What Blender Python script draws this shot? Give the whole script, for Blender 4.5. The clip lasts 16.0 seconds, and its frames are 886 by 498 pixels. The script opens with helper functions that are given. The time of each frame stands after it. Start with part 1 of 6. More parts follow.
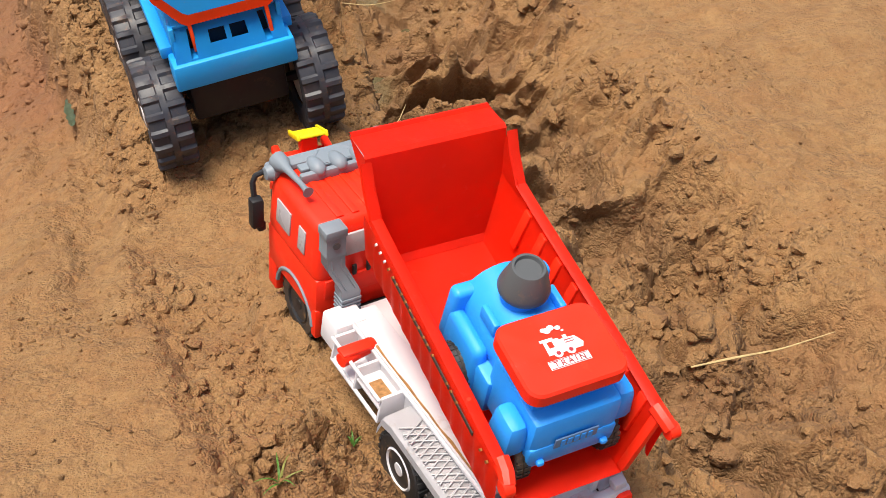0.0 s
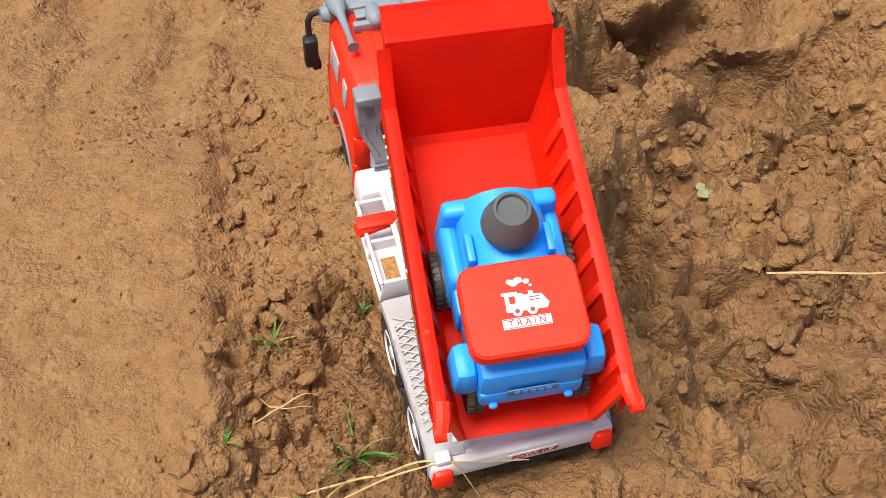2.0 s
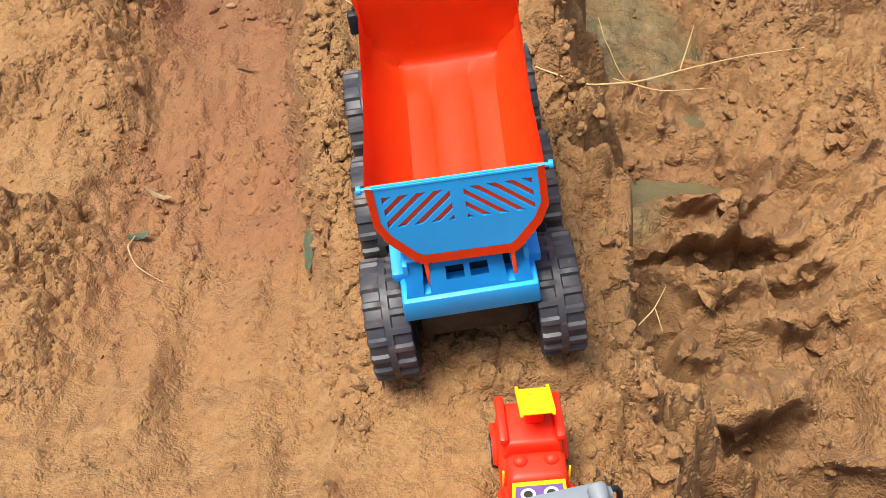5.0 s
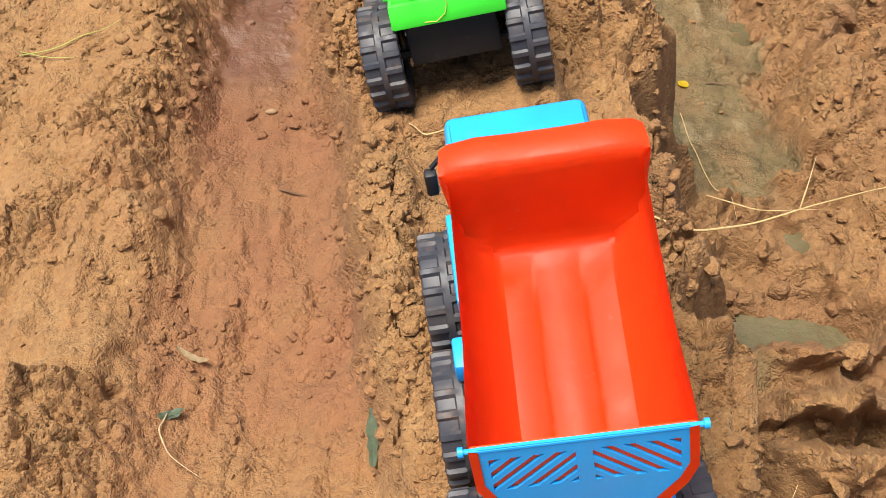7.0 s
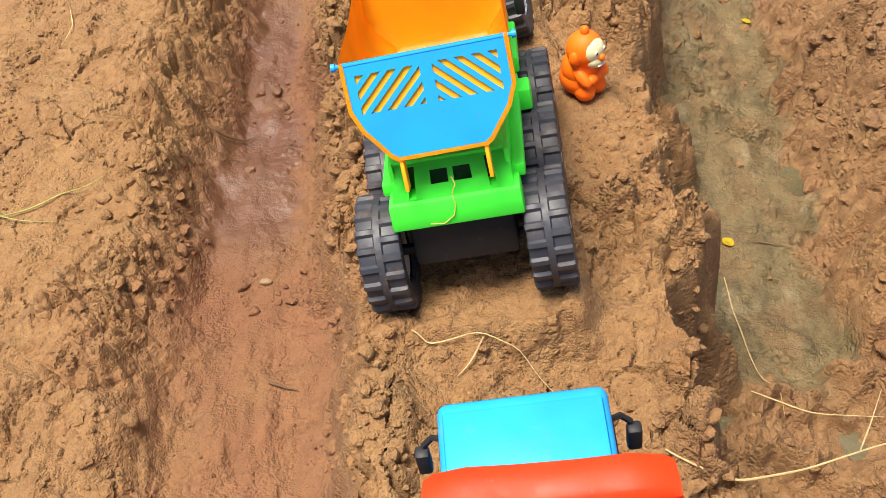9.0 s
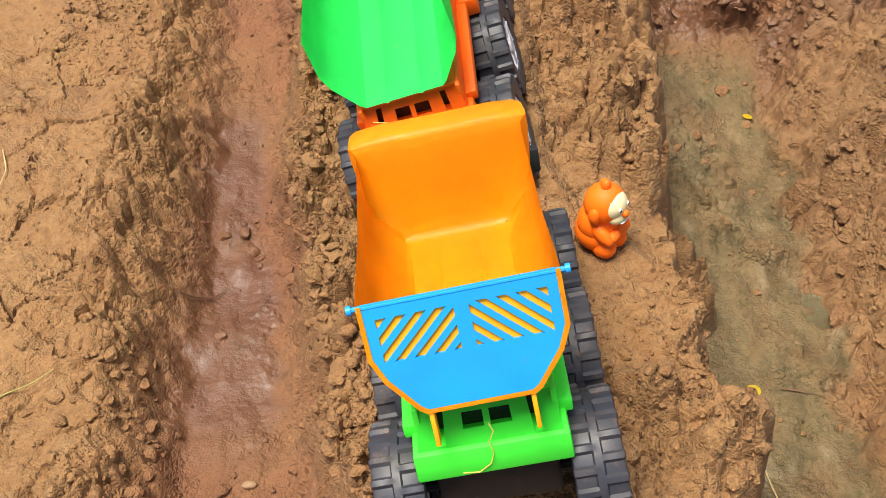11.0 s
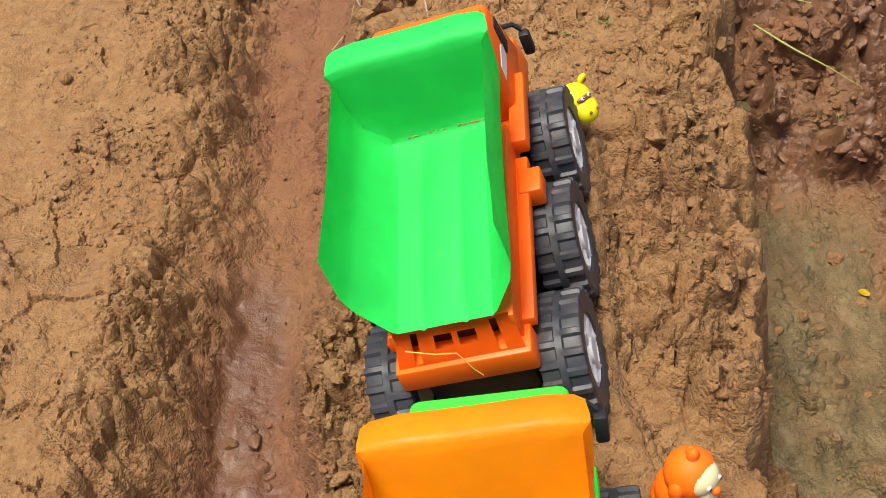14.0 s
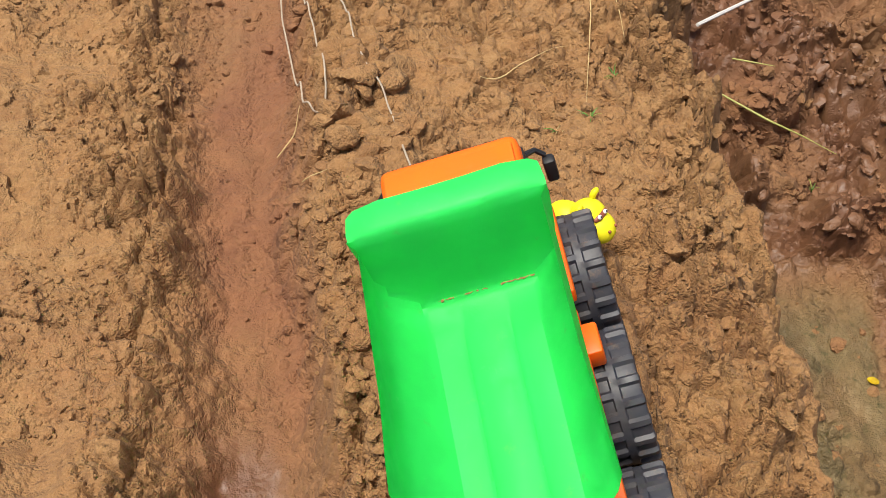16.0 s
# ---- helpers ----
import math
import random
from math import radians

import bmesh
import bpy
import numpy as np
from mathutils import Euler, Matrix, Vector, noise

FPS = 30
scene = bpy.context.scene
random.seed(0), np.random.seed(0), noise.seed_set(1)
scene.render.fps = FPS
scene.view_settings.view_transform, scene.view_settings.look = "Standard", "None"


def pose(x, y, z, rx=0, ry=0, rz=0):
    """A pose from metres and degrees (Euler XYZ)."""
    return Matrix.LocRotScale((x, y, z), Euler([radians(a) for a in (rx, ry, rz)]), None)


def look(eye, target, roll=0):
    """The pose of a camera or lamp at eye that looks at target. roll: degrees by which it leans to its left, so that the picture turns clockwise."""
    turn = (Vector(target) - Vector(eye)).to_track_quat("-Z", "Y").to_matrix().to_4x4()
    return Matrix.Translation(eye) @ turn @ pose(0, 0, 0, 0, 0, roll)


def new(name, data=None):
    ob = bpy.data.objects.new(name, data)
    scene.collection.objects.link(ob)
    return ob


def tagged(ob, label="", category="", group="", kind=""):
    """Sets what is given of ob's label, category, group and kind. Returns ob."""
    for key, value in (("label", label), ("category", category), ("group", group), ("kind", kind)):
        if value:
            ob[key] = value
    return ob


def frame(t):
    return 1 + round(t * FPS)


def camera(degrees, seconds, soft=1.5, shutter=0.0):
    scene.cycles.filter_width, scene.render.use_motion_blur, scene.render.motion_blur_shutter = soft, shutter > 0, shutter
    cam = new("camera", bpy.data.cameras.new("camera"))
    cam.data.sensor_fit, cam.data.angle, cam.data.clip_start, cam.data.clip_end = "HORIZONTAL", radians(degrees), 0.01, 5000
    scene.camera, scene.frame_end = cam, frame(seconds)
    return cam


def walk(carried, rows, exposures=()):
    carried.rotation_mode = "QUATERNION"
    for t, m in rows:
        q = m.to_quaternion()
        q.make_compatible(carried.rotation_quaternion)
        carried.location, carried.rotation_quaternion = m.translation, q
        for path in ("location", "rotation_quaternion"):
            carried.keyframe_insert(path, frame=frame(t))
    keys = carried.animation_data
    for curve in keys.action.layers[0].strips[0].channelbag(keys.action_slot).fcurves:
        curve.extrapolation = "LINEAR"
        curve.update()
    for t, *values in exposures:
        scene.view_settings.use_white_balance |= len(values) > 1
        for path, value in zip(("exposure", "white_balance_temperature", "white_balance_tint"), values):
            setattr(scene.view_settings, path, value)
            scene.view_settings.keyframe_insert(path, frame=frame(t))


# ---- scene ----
cam = camera(41.32, 16.0, 0.8)
PATH = [
    (0, (-0.0705, -1.7732, 0.8052), (0.1849, -1.0387, 0.1764), 2.62),
    (0.5, (-0.0123, -1.7213, 0.8191), (0.1639, -0.9956, 0.1540), 3.42),
    (1, (0.0459, -1.6984, 0.8372), (0.1712, -1.0131, 0.1198), 2.54),
    (1.5, (0.0932, -1.6755, 0.8542), (0.1632, -1.0577, 0.0710), 2.68),
    (2, (0.1327, -1.6583, 0.8790), (0.1507, -1.0744, 0.0673), -0.49),
    (2.5, (0.1595, -1.6418, 0.9252), (0.1422, -1.0788, 0.0989), -2.27),
    (3, (0.1659, -1.6191, 0.9575), (0.1482, -1.0340, 0.1468), 0.77),
    (3.5, (0.1581, -1.5773, 0.9756), (0.1663, -0.9711, 0.1804), 0.37),
    (4, (0.1169, -1.5011, 1.0090), (0.1307, -0.8666, 0.2362), -0.34),
    (4.5, (0.0710, -1.4467, 1.0232), (0.0968, -0.7986, 0.2620), 0.40),
    (5, (0.0273, -1.3887, 1.0371), (0.0434, -0.7163, 0.2970), -0.07),
    (5.2, (0.0174, -1.3666, 1.0441), (0.0263, -0.6887, 0.3089), -0.63),
    (7.3, (-0.0470, -1.0437, 1.0029), (-0.0411, -0.3768, 0.2578), -0.64),
    (7.5, (-0.0307, -1.0121, 1.0043), (-0.0322, -0.3517, 0.2534), -1.44),
    (8, (-0.0060, -0.9315, 1.0307), (-0.0144, -0.2717, 0.2793), -1.60),
    (8.5, (0.0050, -0.8625, 1.0461), (-0.0229, -0.1896, 0.3069), -1.45),
    (9, (-0.0077, -0.8130, 1.0262), (-0.0356, -0.1336, 0.2929), -1.21),
    (9.5, (-0.0355, -0.7489, 1.0202), (-0.0254, -0.0778, 0.2789), 0.25),
    (10, (-0.0881, -0.6422, 1.0454), (-0.0559, 0.0258, 0.3020), 0.79),
    (10.2, (-0.1035, -0.6151, 1.0539), (-0.0621, 0.0558, 0.3136), 1.32),
    (12.3, (-0.1036, -0.3650, 1.0265), (-0.0784, 0.2885, 0.2699), 1.76),
    (12.5, (-0.0960, -0.3471, 1.0331), (-0.0720, 0.3077, 0.2777), 2.02),
    (13, (-0.0794, -0.2914, 1.0393), (-0.0785, 0.3654, 0.2852), 1.57),
    (13.5, (-0.0669, -0.2278, 1.0224), (-0.0870, 0.4360, 0.2748), 0.84),
    (14, (-0.0679, -0.1676, 1.0079), (-0.0955, 0.5024, 0.2661), -0.09),
    (14.5, (-0.0916, -0.0897, 0.9992), (-0.0644, 0.5782, 0.2555), 1.81),
    (15, (-0.1513, -0.0301, 1.0041), (-0.0963, 0.6335, 0.2581), 3.75),
    (15.5, (-0.2190, 0.0231, 1.0030), (-0.1320, 0.6792, 0.2534), 4.94),
    (16, (-0.2628, 0.0793, 0.9796), (-0.1366, 0.7381, 0.2379), 5.12),
]
walk(cam, [(t, look(e, g, r)) for t, e, g, r in PATH], exposures=[(0.0, 0.92), (3.5, 0.88), (5.2, 1.25), (10.2, 1.22), (12.3, 0.92), (16.0, 0.90)])

# ---- world and light ----
world = bpy.data.worlds.new("overcast_sky")
scene.world = world
world.use_nodes = True
wn = world.node_tree.nodes
sky = wn.new("ShaderNodeTexSky")
sky.sky_type = "NISHITA"
sky.sun_disc = False
sky.sun_elevation = radians(72)
sky.sun_rotation = radians(246)
sky.air_density, sky.dust_density, sky.ozone_density = 1.0, 4.0, 0.6
wn["Background"].inputs["Strength"].default_value = 0.080
world.node_tree.links.new(sky.outputs["Color"], wn["Background"].inputs["Color"])
sun = new("sun", bpy.data.lights.new("sun", "SUN"))
sun.data.energy, sun.data.angle, sun.data.color = 3.0, radians(26), (1.0, 0.94, 0.83)
sun.matrix_world = look((-0.58, -0.26, 2.0), (0, 0, 0))


# ---- materials ----
def nodes_of(name):
    m = bpy.data.materials.new(name)
    m.use_nodes = True
    return m, m.node_tree.nodes, m.node_tree.links, m.node_tree.nodes["Principled BSDF"]


def mixed(n, l, a, b, fac):
    """a and b: colours or sockets; fac: socket or number."""
    x = n.new("ShaderNodeMix")
    x.data_type = "RGBA"
    for key, v in ((0, fac), (6, a), (7, b)):
        if isinstance(v, bpy.types.NodeSocket):
            l.new(v, x.inputs[key])
        else:
            x.inputs[key].default_value = (*v, 1) if isinstance(v, tuple) else v
    return x.outputs[2]


def noise_of(n, l, scale, detail=4, rough=0.55, low=0.35, high=0.65, coords=None):
    t = n.new("ShaderNodeTexNoise")
    t.inputs["Scale"].default_value, t.inputs["Detail"].default_value, t.inputs["Roughness"].default_value = scale, detail, rough
    if coords is not None:
        l.new(coords, t.inputs["Vector"])
    r = n.new("ShaderNodeMapRange")
    r.inputs[1].default_value, r.inputs[2].default_value = low, high
    l.new(t.outputs[0], r.inputs[0])
    return r.outputs[0]


def bumped(n, l, p, height, strength, distance):
    b = n.new("ShaderNodeBump")
    b.inputs["Strength"].default_value, b.inputs["Distance"].default_value = strength, distance
    l.new(height, b.inputs["Height"])
    l.new(b.outputs[0], p.inputs["Normal"])


MUD = (0.34, 0.18, 0.072)


def plastic(name, colour, rough=0.36, dirt=0.5, scuff=0.06):
    """Moulded toy plastic: slight tone drift, scuffs, dried mud specks and smears."""
    m, n, l, p = nodes_of(name)
    xyz = n.new("ShaderNodeNewGeometry").outputs["Position"]
    drift = tuple(min(1.0, c * 0.82 + 0.004) for c in colour)
    c = mixed(n, l, colour, drift, noise_of(n, l, 14, 3, 0.5, 0.3, 0.75, xyz))
    pale = tuple(min(1.0, v * 0.7 + 0.25) for v in colour)
    s = n.new("ShaderNodeMath")
    s.operation = "MULTIPLY"
    s.inputs[1].default_value = scuff * 3
    l.new(noise_of(n, l, 70, 6, 0.75, 0.62, 0.8, xyz), s.inputs[0])
    c = mixed(n, l, c, pale, s.outputs[0])
    d = n.new("ShaderNodeMath")
    d.operation = "MULTIPLY"
    d.inputs[1].default_value = dirt
    l.new(noise_of(n, l, 38, 8, 0.72, 0.6, 0.74, xyz), d.inputs[0])
    c = mixed(n, l, c, MUD, d.outputs[0])
    l.new(c, p.inputs["Base Color"])
    r = n.new("ShaderNodeMapRange")
    r.inputs[3].default_value, r.inputs[4].default_value = rough - 0.06, rough + 0.16
    l.new(noise_of(n, l, 50, 4, 0.6, 0.3, 0.7, xyz), r.inputs[0])
    l.new(r.outputs[0], p.inputs["Roughness"])
    p.inputs["Specular IOR Level"].default_value = 0.30
    bumped(n, l, p, noise_of(n, l, 420, 3, 0.5, 0, 1, xyz), 0.08, 0.001)
    return m


def rubber(name, colour, dust=0.55):
    m, n, l, p = nodes_of(name)
    xyz = n.new("ShaderNodeNewGeometry").outputs["Position"]
    c = mixed(n, l, colour, (0.065, 0.057, 0.052), noise_of(n, l, 26, 5, 0.65, 0.42, 0.85, xyz))
    d = n.new("ShaderNodeMath")
    d.operation = "MULTIPLY"
    d.inputs[1].default_value = dust
    l.new(noise_of(n, l, 55, 8, 0.75, 0.56, 0.72, xyz), d.inputs[0])
    c = mixed(n, l, c, MUD, d.outputs[0])
    l.new(c, p.inputs["Base Color"])
    p.inputs["Roughness"].default_value = 0.5
    bumped(n, l, p, noise_of(n, l, 300, 4, 0.6, 0, 1, xyz), 0.15, 0.001)
    return m


def plain(name, colour, rough=0.6, grain=0.15, scale=120):
    m, n, l, p = nodes_of(name)
    xyz = n.new("ShaderNodeNewGeometry").outputs["Position"]
    dark = tuple(c * (1 - 2.2 * grain) for c in colour)
    l.new(mixed(n, l, colour, dark, noise_of(n, l, scale, 5, 0.6, 0.35, 0.7, xyz)), p.inputs["Base Color"])
    p.inputs["Roughness"].default_value = rough
    bumped(n, l, p, noise_of(n, l, scale * 3, 3, 0.5, 0, 1, xyz), 0.2, 0.001)
    return m


def soil_material():
    m, n, l, p = nodes_of("mud_soil")
    xyz = n.new("ShaderNodeNewGeometry").outputs["Position"]
    big = noise_of(n, l, 7, 8, 0.65, 0.38, 0.64, xyz)
    mid = noise_of(n, l, 28, 6, 0.65, 0.35, 0.68, xyz)
    fine = noise_of(n, l, 340, 6, 0.8, 0.46, 0.64, xyz)
    c = mixed(n, l, (0.279, 0.141, 0.051), (0.215, 0.102, 0.034), big)
    c = mixed(n, l, c, (0.308, 0.173, 0.068), mid)
    k = n.new("ShaderNodeMath")
    k.operation = "MULTIPLY"
    k.inputs[1].default_value = 0.24
    l.new(fine, k.inputs[0])
    c = mixed(n, l, c, (0.110, 0.048, 0.016), k.outputs[0])
    grit = noise_of(n, l, 480, 4, 0.7, 0.57, 0.64, xyz)
    g2 = n.new("ShaderNodeMath")
    g2.operation = "MULTIPLY"
    g2.inputs[1].default_value = 0.45
    l.new(grit, g2.inputs[0])
    c = mixed(n, l, c, (0.361, 0.237, 0.117), g2.outputs[0])
    damp = n.new("ShaderNodeMath")
    damp.operation = "MULTIPLY"
    damp.inputs[1].default_value = 0.24
    l.new(noise_of(n, l, 55, 8, 0.74, 0.53, 0.64, xyz), damp.inputs[0])
    c = mixed(n, l, c, (0.119, 0.055, 0.020), damp.outputs[0])
    grain = n.new("ShaderNodeTexVoronoi")
    grain.inputs["Scale"].default_value = 150
    l.new(xyz, grain.inputs["Vector"])
    tone = n.new("ShaderNodeSeparateColor")
    l.new(grain.outputs["Color"], tone.inputs[0])
    pick = n.new("ShaderNodeMapRange")
    pick.inputs[1].default_value, pick.inputs[2].default_value, pick.inputs[4].default_value = 0.6, 1.0, 0.34
    l.new(tone.outputs[0], pick.inputs[0])
    c = mixed(n, l, c, (0.134, 0.062, 0.023), pick.outputs[0])
    red = n.new("ShaderNodeAttribute")
    red.attribute_name = "red"
    c = mixed(n, l, c, mixed(n, l, (0.244, 0.106, 0.045), (0.185, 0.076, 0.033), mid), red.outputs["Fac"])
    # settled silt: pale swirls drawn out along the puddle, greenish spots
    drawn = n.new("ShaderNodeMapping")
    drawn.inputs["Scale"].default_value = (1.0, 0.45, 1.0)
    l.new(xyz, drawn.inputs["Vector"])
    flow = mixed(n, l, (0.185, 0.130, 0.055), (0.088, 0.062, 0.022), noise_of(n, l, 26, 7, 0.70, 0.40, 0.62, drawn.outputs[0]))
    flow = mixed(n, l, flow, (0.075, 0.062, 0.018), noise_of(n, l, 75, 6, 0.7, 0.54, 0.66, xyz))
    flow = mixed(n, l, flow, (0.260, 0.200, 0.105), noise_of(n, l, 17, 7, 0.66, 0.56, 0.70, drawn.outputs[0]))
    silt = n.new("ShaderNodeAttribute")
    silt.attribute_name = "silt"
    c = mixed(n, l, c, flow, silt.outputs["Fac"])
    wet = n.new("ShaderNodeAttribute")
    wet.attribute_name = "wet"
    soak = n.new("ShaderNodeMix")
    soak.data_type, soak.blend_type = "RGBA", "MULTIPLY"
    l.new(wet.outputs["Fac"], soak.inputs[0])
    l.new(c, soak.inputs[6])
    soak.inputs[7].default_value = (0.50, 0.45, 0.45, 1)
    l.new(soak.outputs[2], p.inputs["Base Color"])
    film = n.new("ShaderNodeMapRange")
    film.inputs[1].default_value, film.inputs[2].default_value, film.inputs[4].default_value = 0.45, 1.0, 0.30
    l.new(wet.outputs["Fac"], film.inputs[0])
    l.new(film.outputs[0], p.inputs["Coat Weight"])
    p.inputs["Coat Roughness"].default_value = 0.38
    r = n.new("ShaderNodeMapRange")
    r.inputs[3].default_value, r.inputs[4].default_value = 0.94, 0.52
    l.new(wet.outputs["Fac"], r.inputs[0])
    sheen = n.new("ShaderNodeMath")
    sheen.operation = "MULTIPLY"
    l.new(silt.outputs["Fac"], sheen.inputs[0])
    l.new(noise_of(n, l, 22, 5, 0.6, 0.40, 0.60, xyz), sheen.inputs[1])
    gloss = n.new("ShaderNodeMix")
    gloss.inputs[3].default_value = 0.34
    l.new(sheen.outputs[0], gloss.inputs[0])
    l.new(r.outputs[0], gloss.inputs[2])
    l.new(gloss.outputs[0], p.inputs["Roughness"])
    h = n.new("ShaderNodeMath")
    h.operation = "MULTIPLY_ADD"
    h.inputs[1].default_value = 0.55
    l.new(noise_of(n, l, 240, 8, 0.7, 0, 1, xyz), h.inputs[0])
    l.new(noise_of(n, l, 80, 6, 0.6, 0, 1, xyz), h.inputs[2])
    # crumb structure: rounded grains of three sizes, in patches
    total = h.outputs[0]
    for scale, weight, lo_, hi_ in ((85, 0.9, 0.48, 0.60), (190, 0.75, 0.44, 0.58), (420, 0.45, 0.36, 0.56)):
        v = n.new("ShaderNodeTexVoronoi")
        v.inputs["Scale"].default_value = scale
        l.new(xyz, v.inputs["Vector"])
        g = n.new("ShaderNodeMath")
        g.operation, g.inputs[1].default_value = "MULTIPLY", -weight
        l.new(v.outputs["Distance"], g.inputs[0])
        patch = n.new("ShaderNodeMath")
        patch.operation = "MULTIPLY_ADD"
        l.new(g.outputs[0], patch.inputs[0])
        l.new(noise_of(n, l, scale / 8, 4, 0.6, lo_, hi_, xyz), patch.inputs[1])
        l.new(total, patch.inputs[2])
        total = patch.outputs[0]
    # wet mud is smoothed over
    dryness = n.new("ShaderNodeMapRange")
    dryness.inputs[1].default_value, dryness.inputs[2].default_value, dryness.inputs[3].default_value, dryness.inputs[4].default_value = 0.3, 0.9, 1.0, 0.45
    l.new(wet.outputs["Fac"], dryness.inputs[0])
    calm = n.new("ShaderNodeMath")
    calm.operation = "MULTIPLY"
    l.new(total, calm.inputs[0])
    l.new(dryness.outputs[0], calm.inputs[1])
    total = calm.outputs[0]
    bumped(n, l, p, total, 1.0, 0.0044)
    return m


def water_material():
    m, n, l, p = nodes_of("murky_water")
    xyz = n.new("ShaderNodeNewGeometry").outputs["Position"]
    c = mixed(n, l, (0.120, 0.098, 0.046), (0.085, 0.066, 0.028), noise_of(n, l, 14, 8, 0.7, 0.38, 0.62, xyz))
    c = mixed(n, l, c, (0.085, 0.078, 0.030), noise_of(n, l, 60, 8, 0.75, 0.50, 0.66, xyz))
    l.new(c, p.inputs["Base Color"])
    p.inputs["Roughness"].default_value = 0.16
    bumped(n, l, p, noise_of(n, l, 45, 8, 0.7, 0, 1, xyz), 0.6, 0.008)
    return m


M_SOIL, M_WATER = soil_material(), water_material()
M_RED = plastic("red_plastic", (0.98, 0.026, 0.005), 0.40, 0.2)
M_RED_B = plastic("orange_red_plastic", (0.97, 0.072, 0.008), 0.38, 0.15, 0.16)
M_BLUE = plastic("sky_blue_plastic", (0.014, 0.34, 0.82), 0.36, 0.2)
M_GATE = plastic("mid_blue_plastic", (0.012, 0.31, 0.80), 0.36, 0.15)
M_TRAIN = plastic("train_blue_plastic", (0.025, 0.33, 0.95), 0.36, 0.1)
M_GREEN = plastic("lime_green_plastic", (0.06, 0.86, 0.05), 0.40, 0.25)
M_GREEN_D = plastic("bright_green_plastic", (0.045, 0.90, 0.17), 0.42, 0.2, 0.1)
M_ORANGE = plastic("orange_plastic", (1.0, 0.40, 0.005), 0.42, 0.12, 0.1)
M_ORANGE_D = plastic("deep_orange_plastic", (0.96, 0.14, 0.005), 0.38, 0.2)
M_WHITE = plastic("white_plastic", (0.66, 0.64, 0.66), 0.42, 0.45)
M_GREY = plastic("grey_plastic", (0.20, 0.235, 0.27), 0.42, 0.3)
M_DARKGREY = plastic("dark_grey_plastic", (0.085, 0.09, 0.095), 0.42, 0.3)
M_BLACK = plastic("black_plastic", (0.014, 0.014, 0.016), 0.45, 0.12)
M_YELLOW = plastic("yellow_plastic", (0.86, 0.66, 0.008), 0.42, 0.1)
M_TYRE = rubber("dusty_black_rubber", (0.026, 0.028, 0.038), 0.28)
M_SHADEGLASS = plastic("grey_window_plastic", (0.42, 0.40, 0.42), 0.25, 0.3)


# ---- mesh helpers ----
def part(name, bm, material, parent=None, label="", smooth=True):
    bmesh.ops.recalc_face_normals(bm, faces=bm.faces)
    me = bpy.data.meshes.new(name)
    bm.to_mesh(me)
    bm.free()
    me.materials.append(material)
    if smooth:
        me.polygons.foreach_set("use_smooth", [True] * len(me.polygons))
        me.set_sharp_from_angle(angle=radians(38))
    ob = new(name, me)
    ob.parent = parent
    return tagged(ob, label) if label else ob


def thing(name, m, label, category, group="", kind=""):
    ob = new(name)
    ob.empty_display_size = 0.02
    ob.matrix_world = m
    return tagged(ob, label, category, group, kind)


def rounded(bm, edges, r, seg=2):
    if r > 0 and edges:
        bmesh.ops.bevel(bm, geom=edges, offset=r, segments=seg, profile=0.5, affect="EDGES", clamp_overlap=True)


def box(bm, c, s, r=0.002, top=(1, 1), shift=(0, 0), rot=None, seg=2):
    """A box at c of size s with rounded edges; its top is scaled by top and moved by shift."""
    g = bmesh.ops.create_cube(bm, size=1)["verts"]
    for v in g:
        x, y, z = v.co
        if z > 0:
            x, y = x * top[0] + shift[0] / s[0], y * top[1] + shift[1] / s[1]
        q = Vector((x * s[0], y * s[1], z * s[2]))
        if rot is not None:
            q = rot @ q
        v.co = q + Vector(c)
    rounded(bm, list({e for v in g for e in v.link_edges}), r, seg)
    return bm


def tube(bm, pts, r, sides=8, close=True, squash=1.0):
    """A round bar along pts; r: one radius or one for each point."""
    pts = [Vector(p) for p in pts]
    rs = r if isinstance(r, (list, tuple)) else [r] * len(pts)
    rings = []
    ref = None
    for i, p in enumerate(pts):
        d = (pts[min(i + 1, len(pts) - 1)] - pts[max(i - 1, 0)]).normalized()
        if ref is None:
            ref = d.orthogonal().normalized()
        ref = (ref - d * ref.dot(d)).normalized()
        up = d.cross(ref)
        rings.append([bm.verts.new(p + (ref * math.cos(a) + up * math.sin(a) * squash) * rs[i]) for a in [2 * math.pi * k / sides for k in range(sides)]])
    for a, b in zip(rings, rings[1:]):
        for k in range(sides):
            bm.faces.new((a[k], a[(k + 1) % sides], b[(k + 1) % sides], b[k]))
    if close:
        bm.faces.new(rings[0])
        bm.faces.new(rings[-1])
    return bm


def lathe(bm, profile, axis="Z", origin=(0, 0, 0), sides=24):
    """profile: (radius, along) pairs turned about the axis."""
    o = Vector(origin)
    rings = []
    for r, h in profile:
        ring = []
        for k in range(sides):
            a = 2 * math.pi * k / sides
            u, v = r * math.cos(a), r * math.sin(a)
            co = (u, v, h) if axis == "Z" else (h, u, v) if axis == "X" else (u, h, v)
            ring.append(bm.verts.new(o + Vector(co)))
        rings.append(ring)
    for a, b in zip(rings, rings[1:]):
        for k in range(sides):
            bm.faces.new((a[k], a[(k + 1) % sides], b[(k + 1) % sides], b[k]))
    for ring, (r, h) in ((rings[0], profile[0]), (rings[-1], profile[-1])):
        if r > 1e-6:
            bm.faces.new(ring)
    bmesh.ops.remove_doubles(bm, verts=bm.verts, dist=1e-6)
    return bm


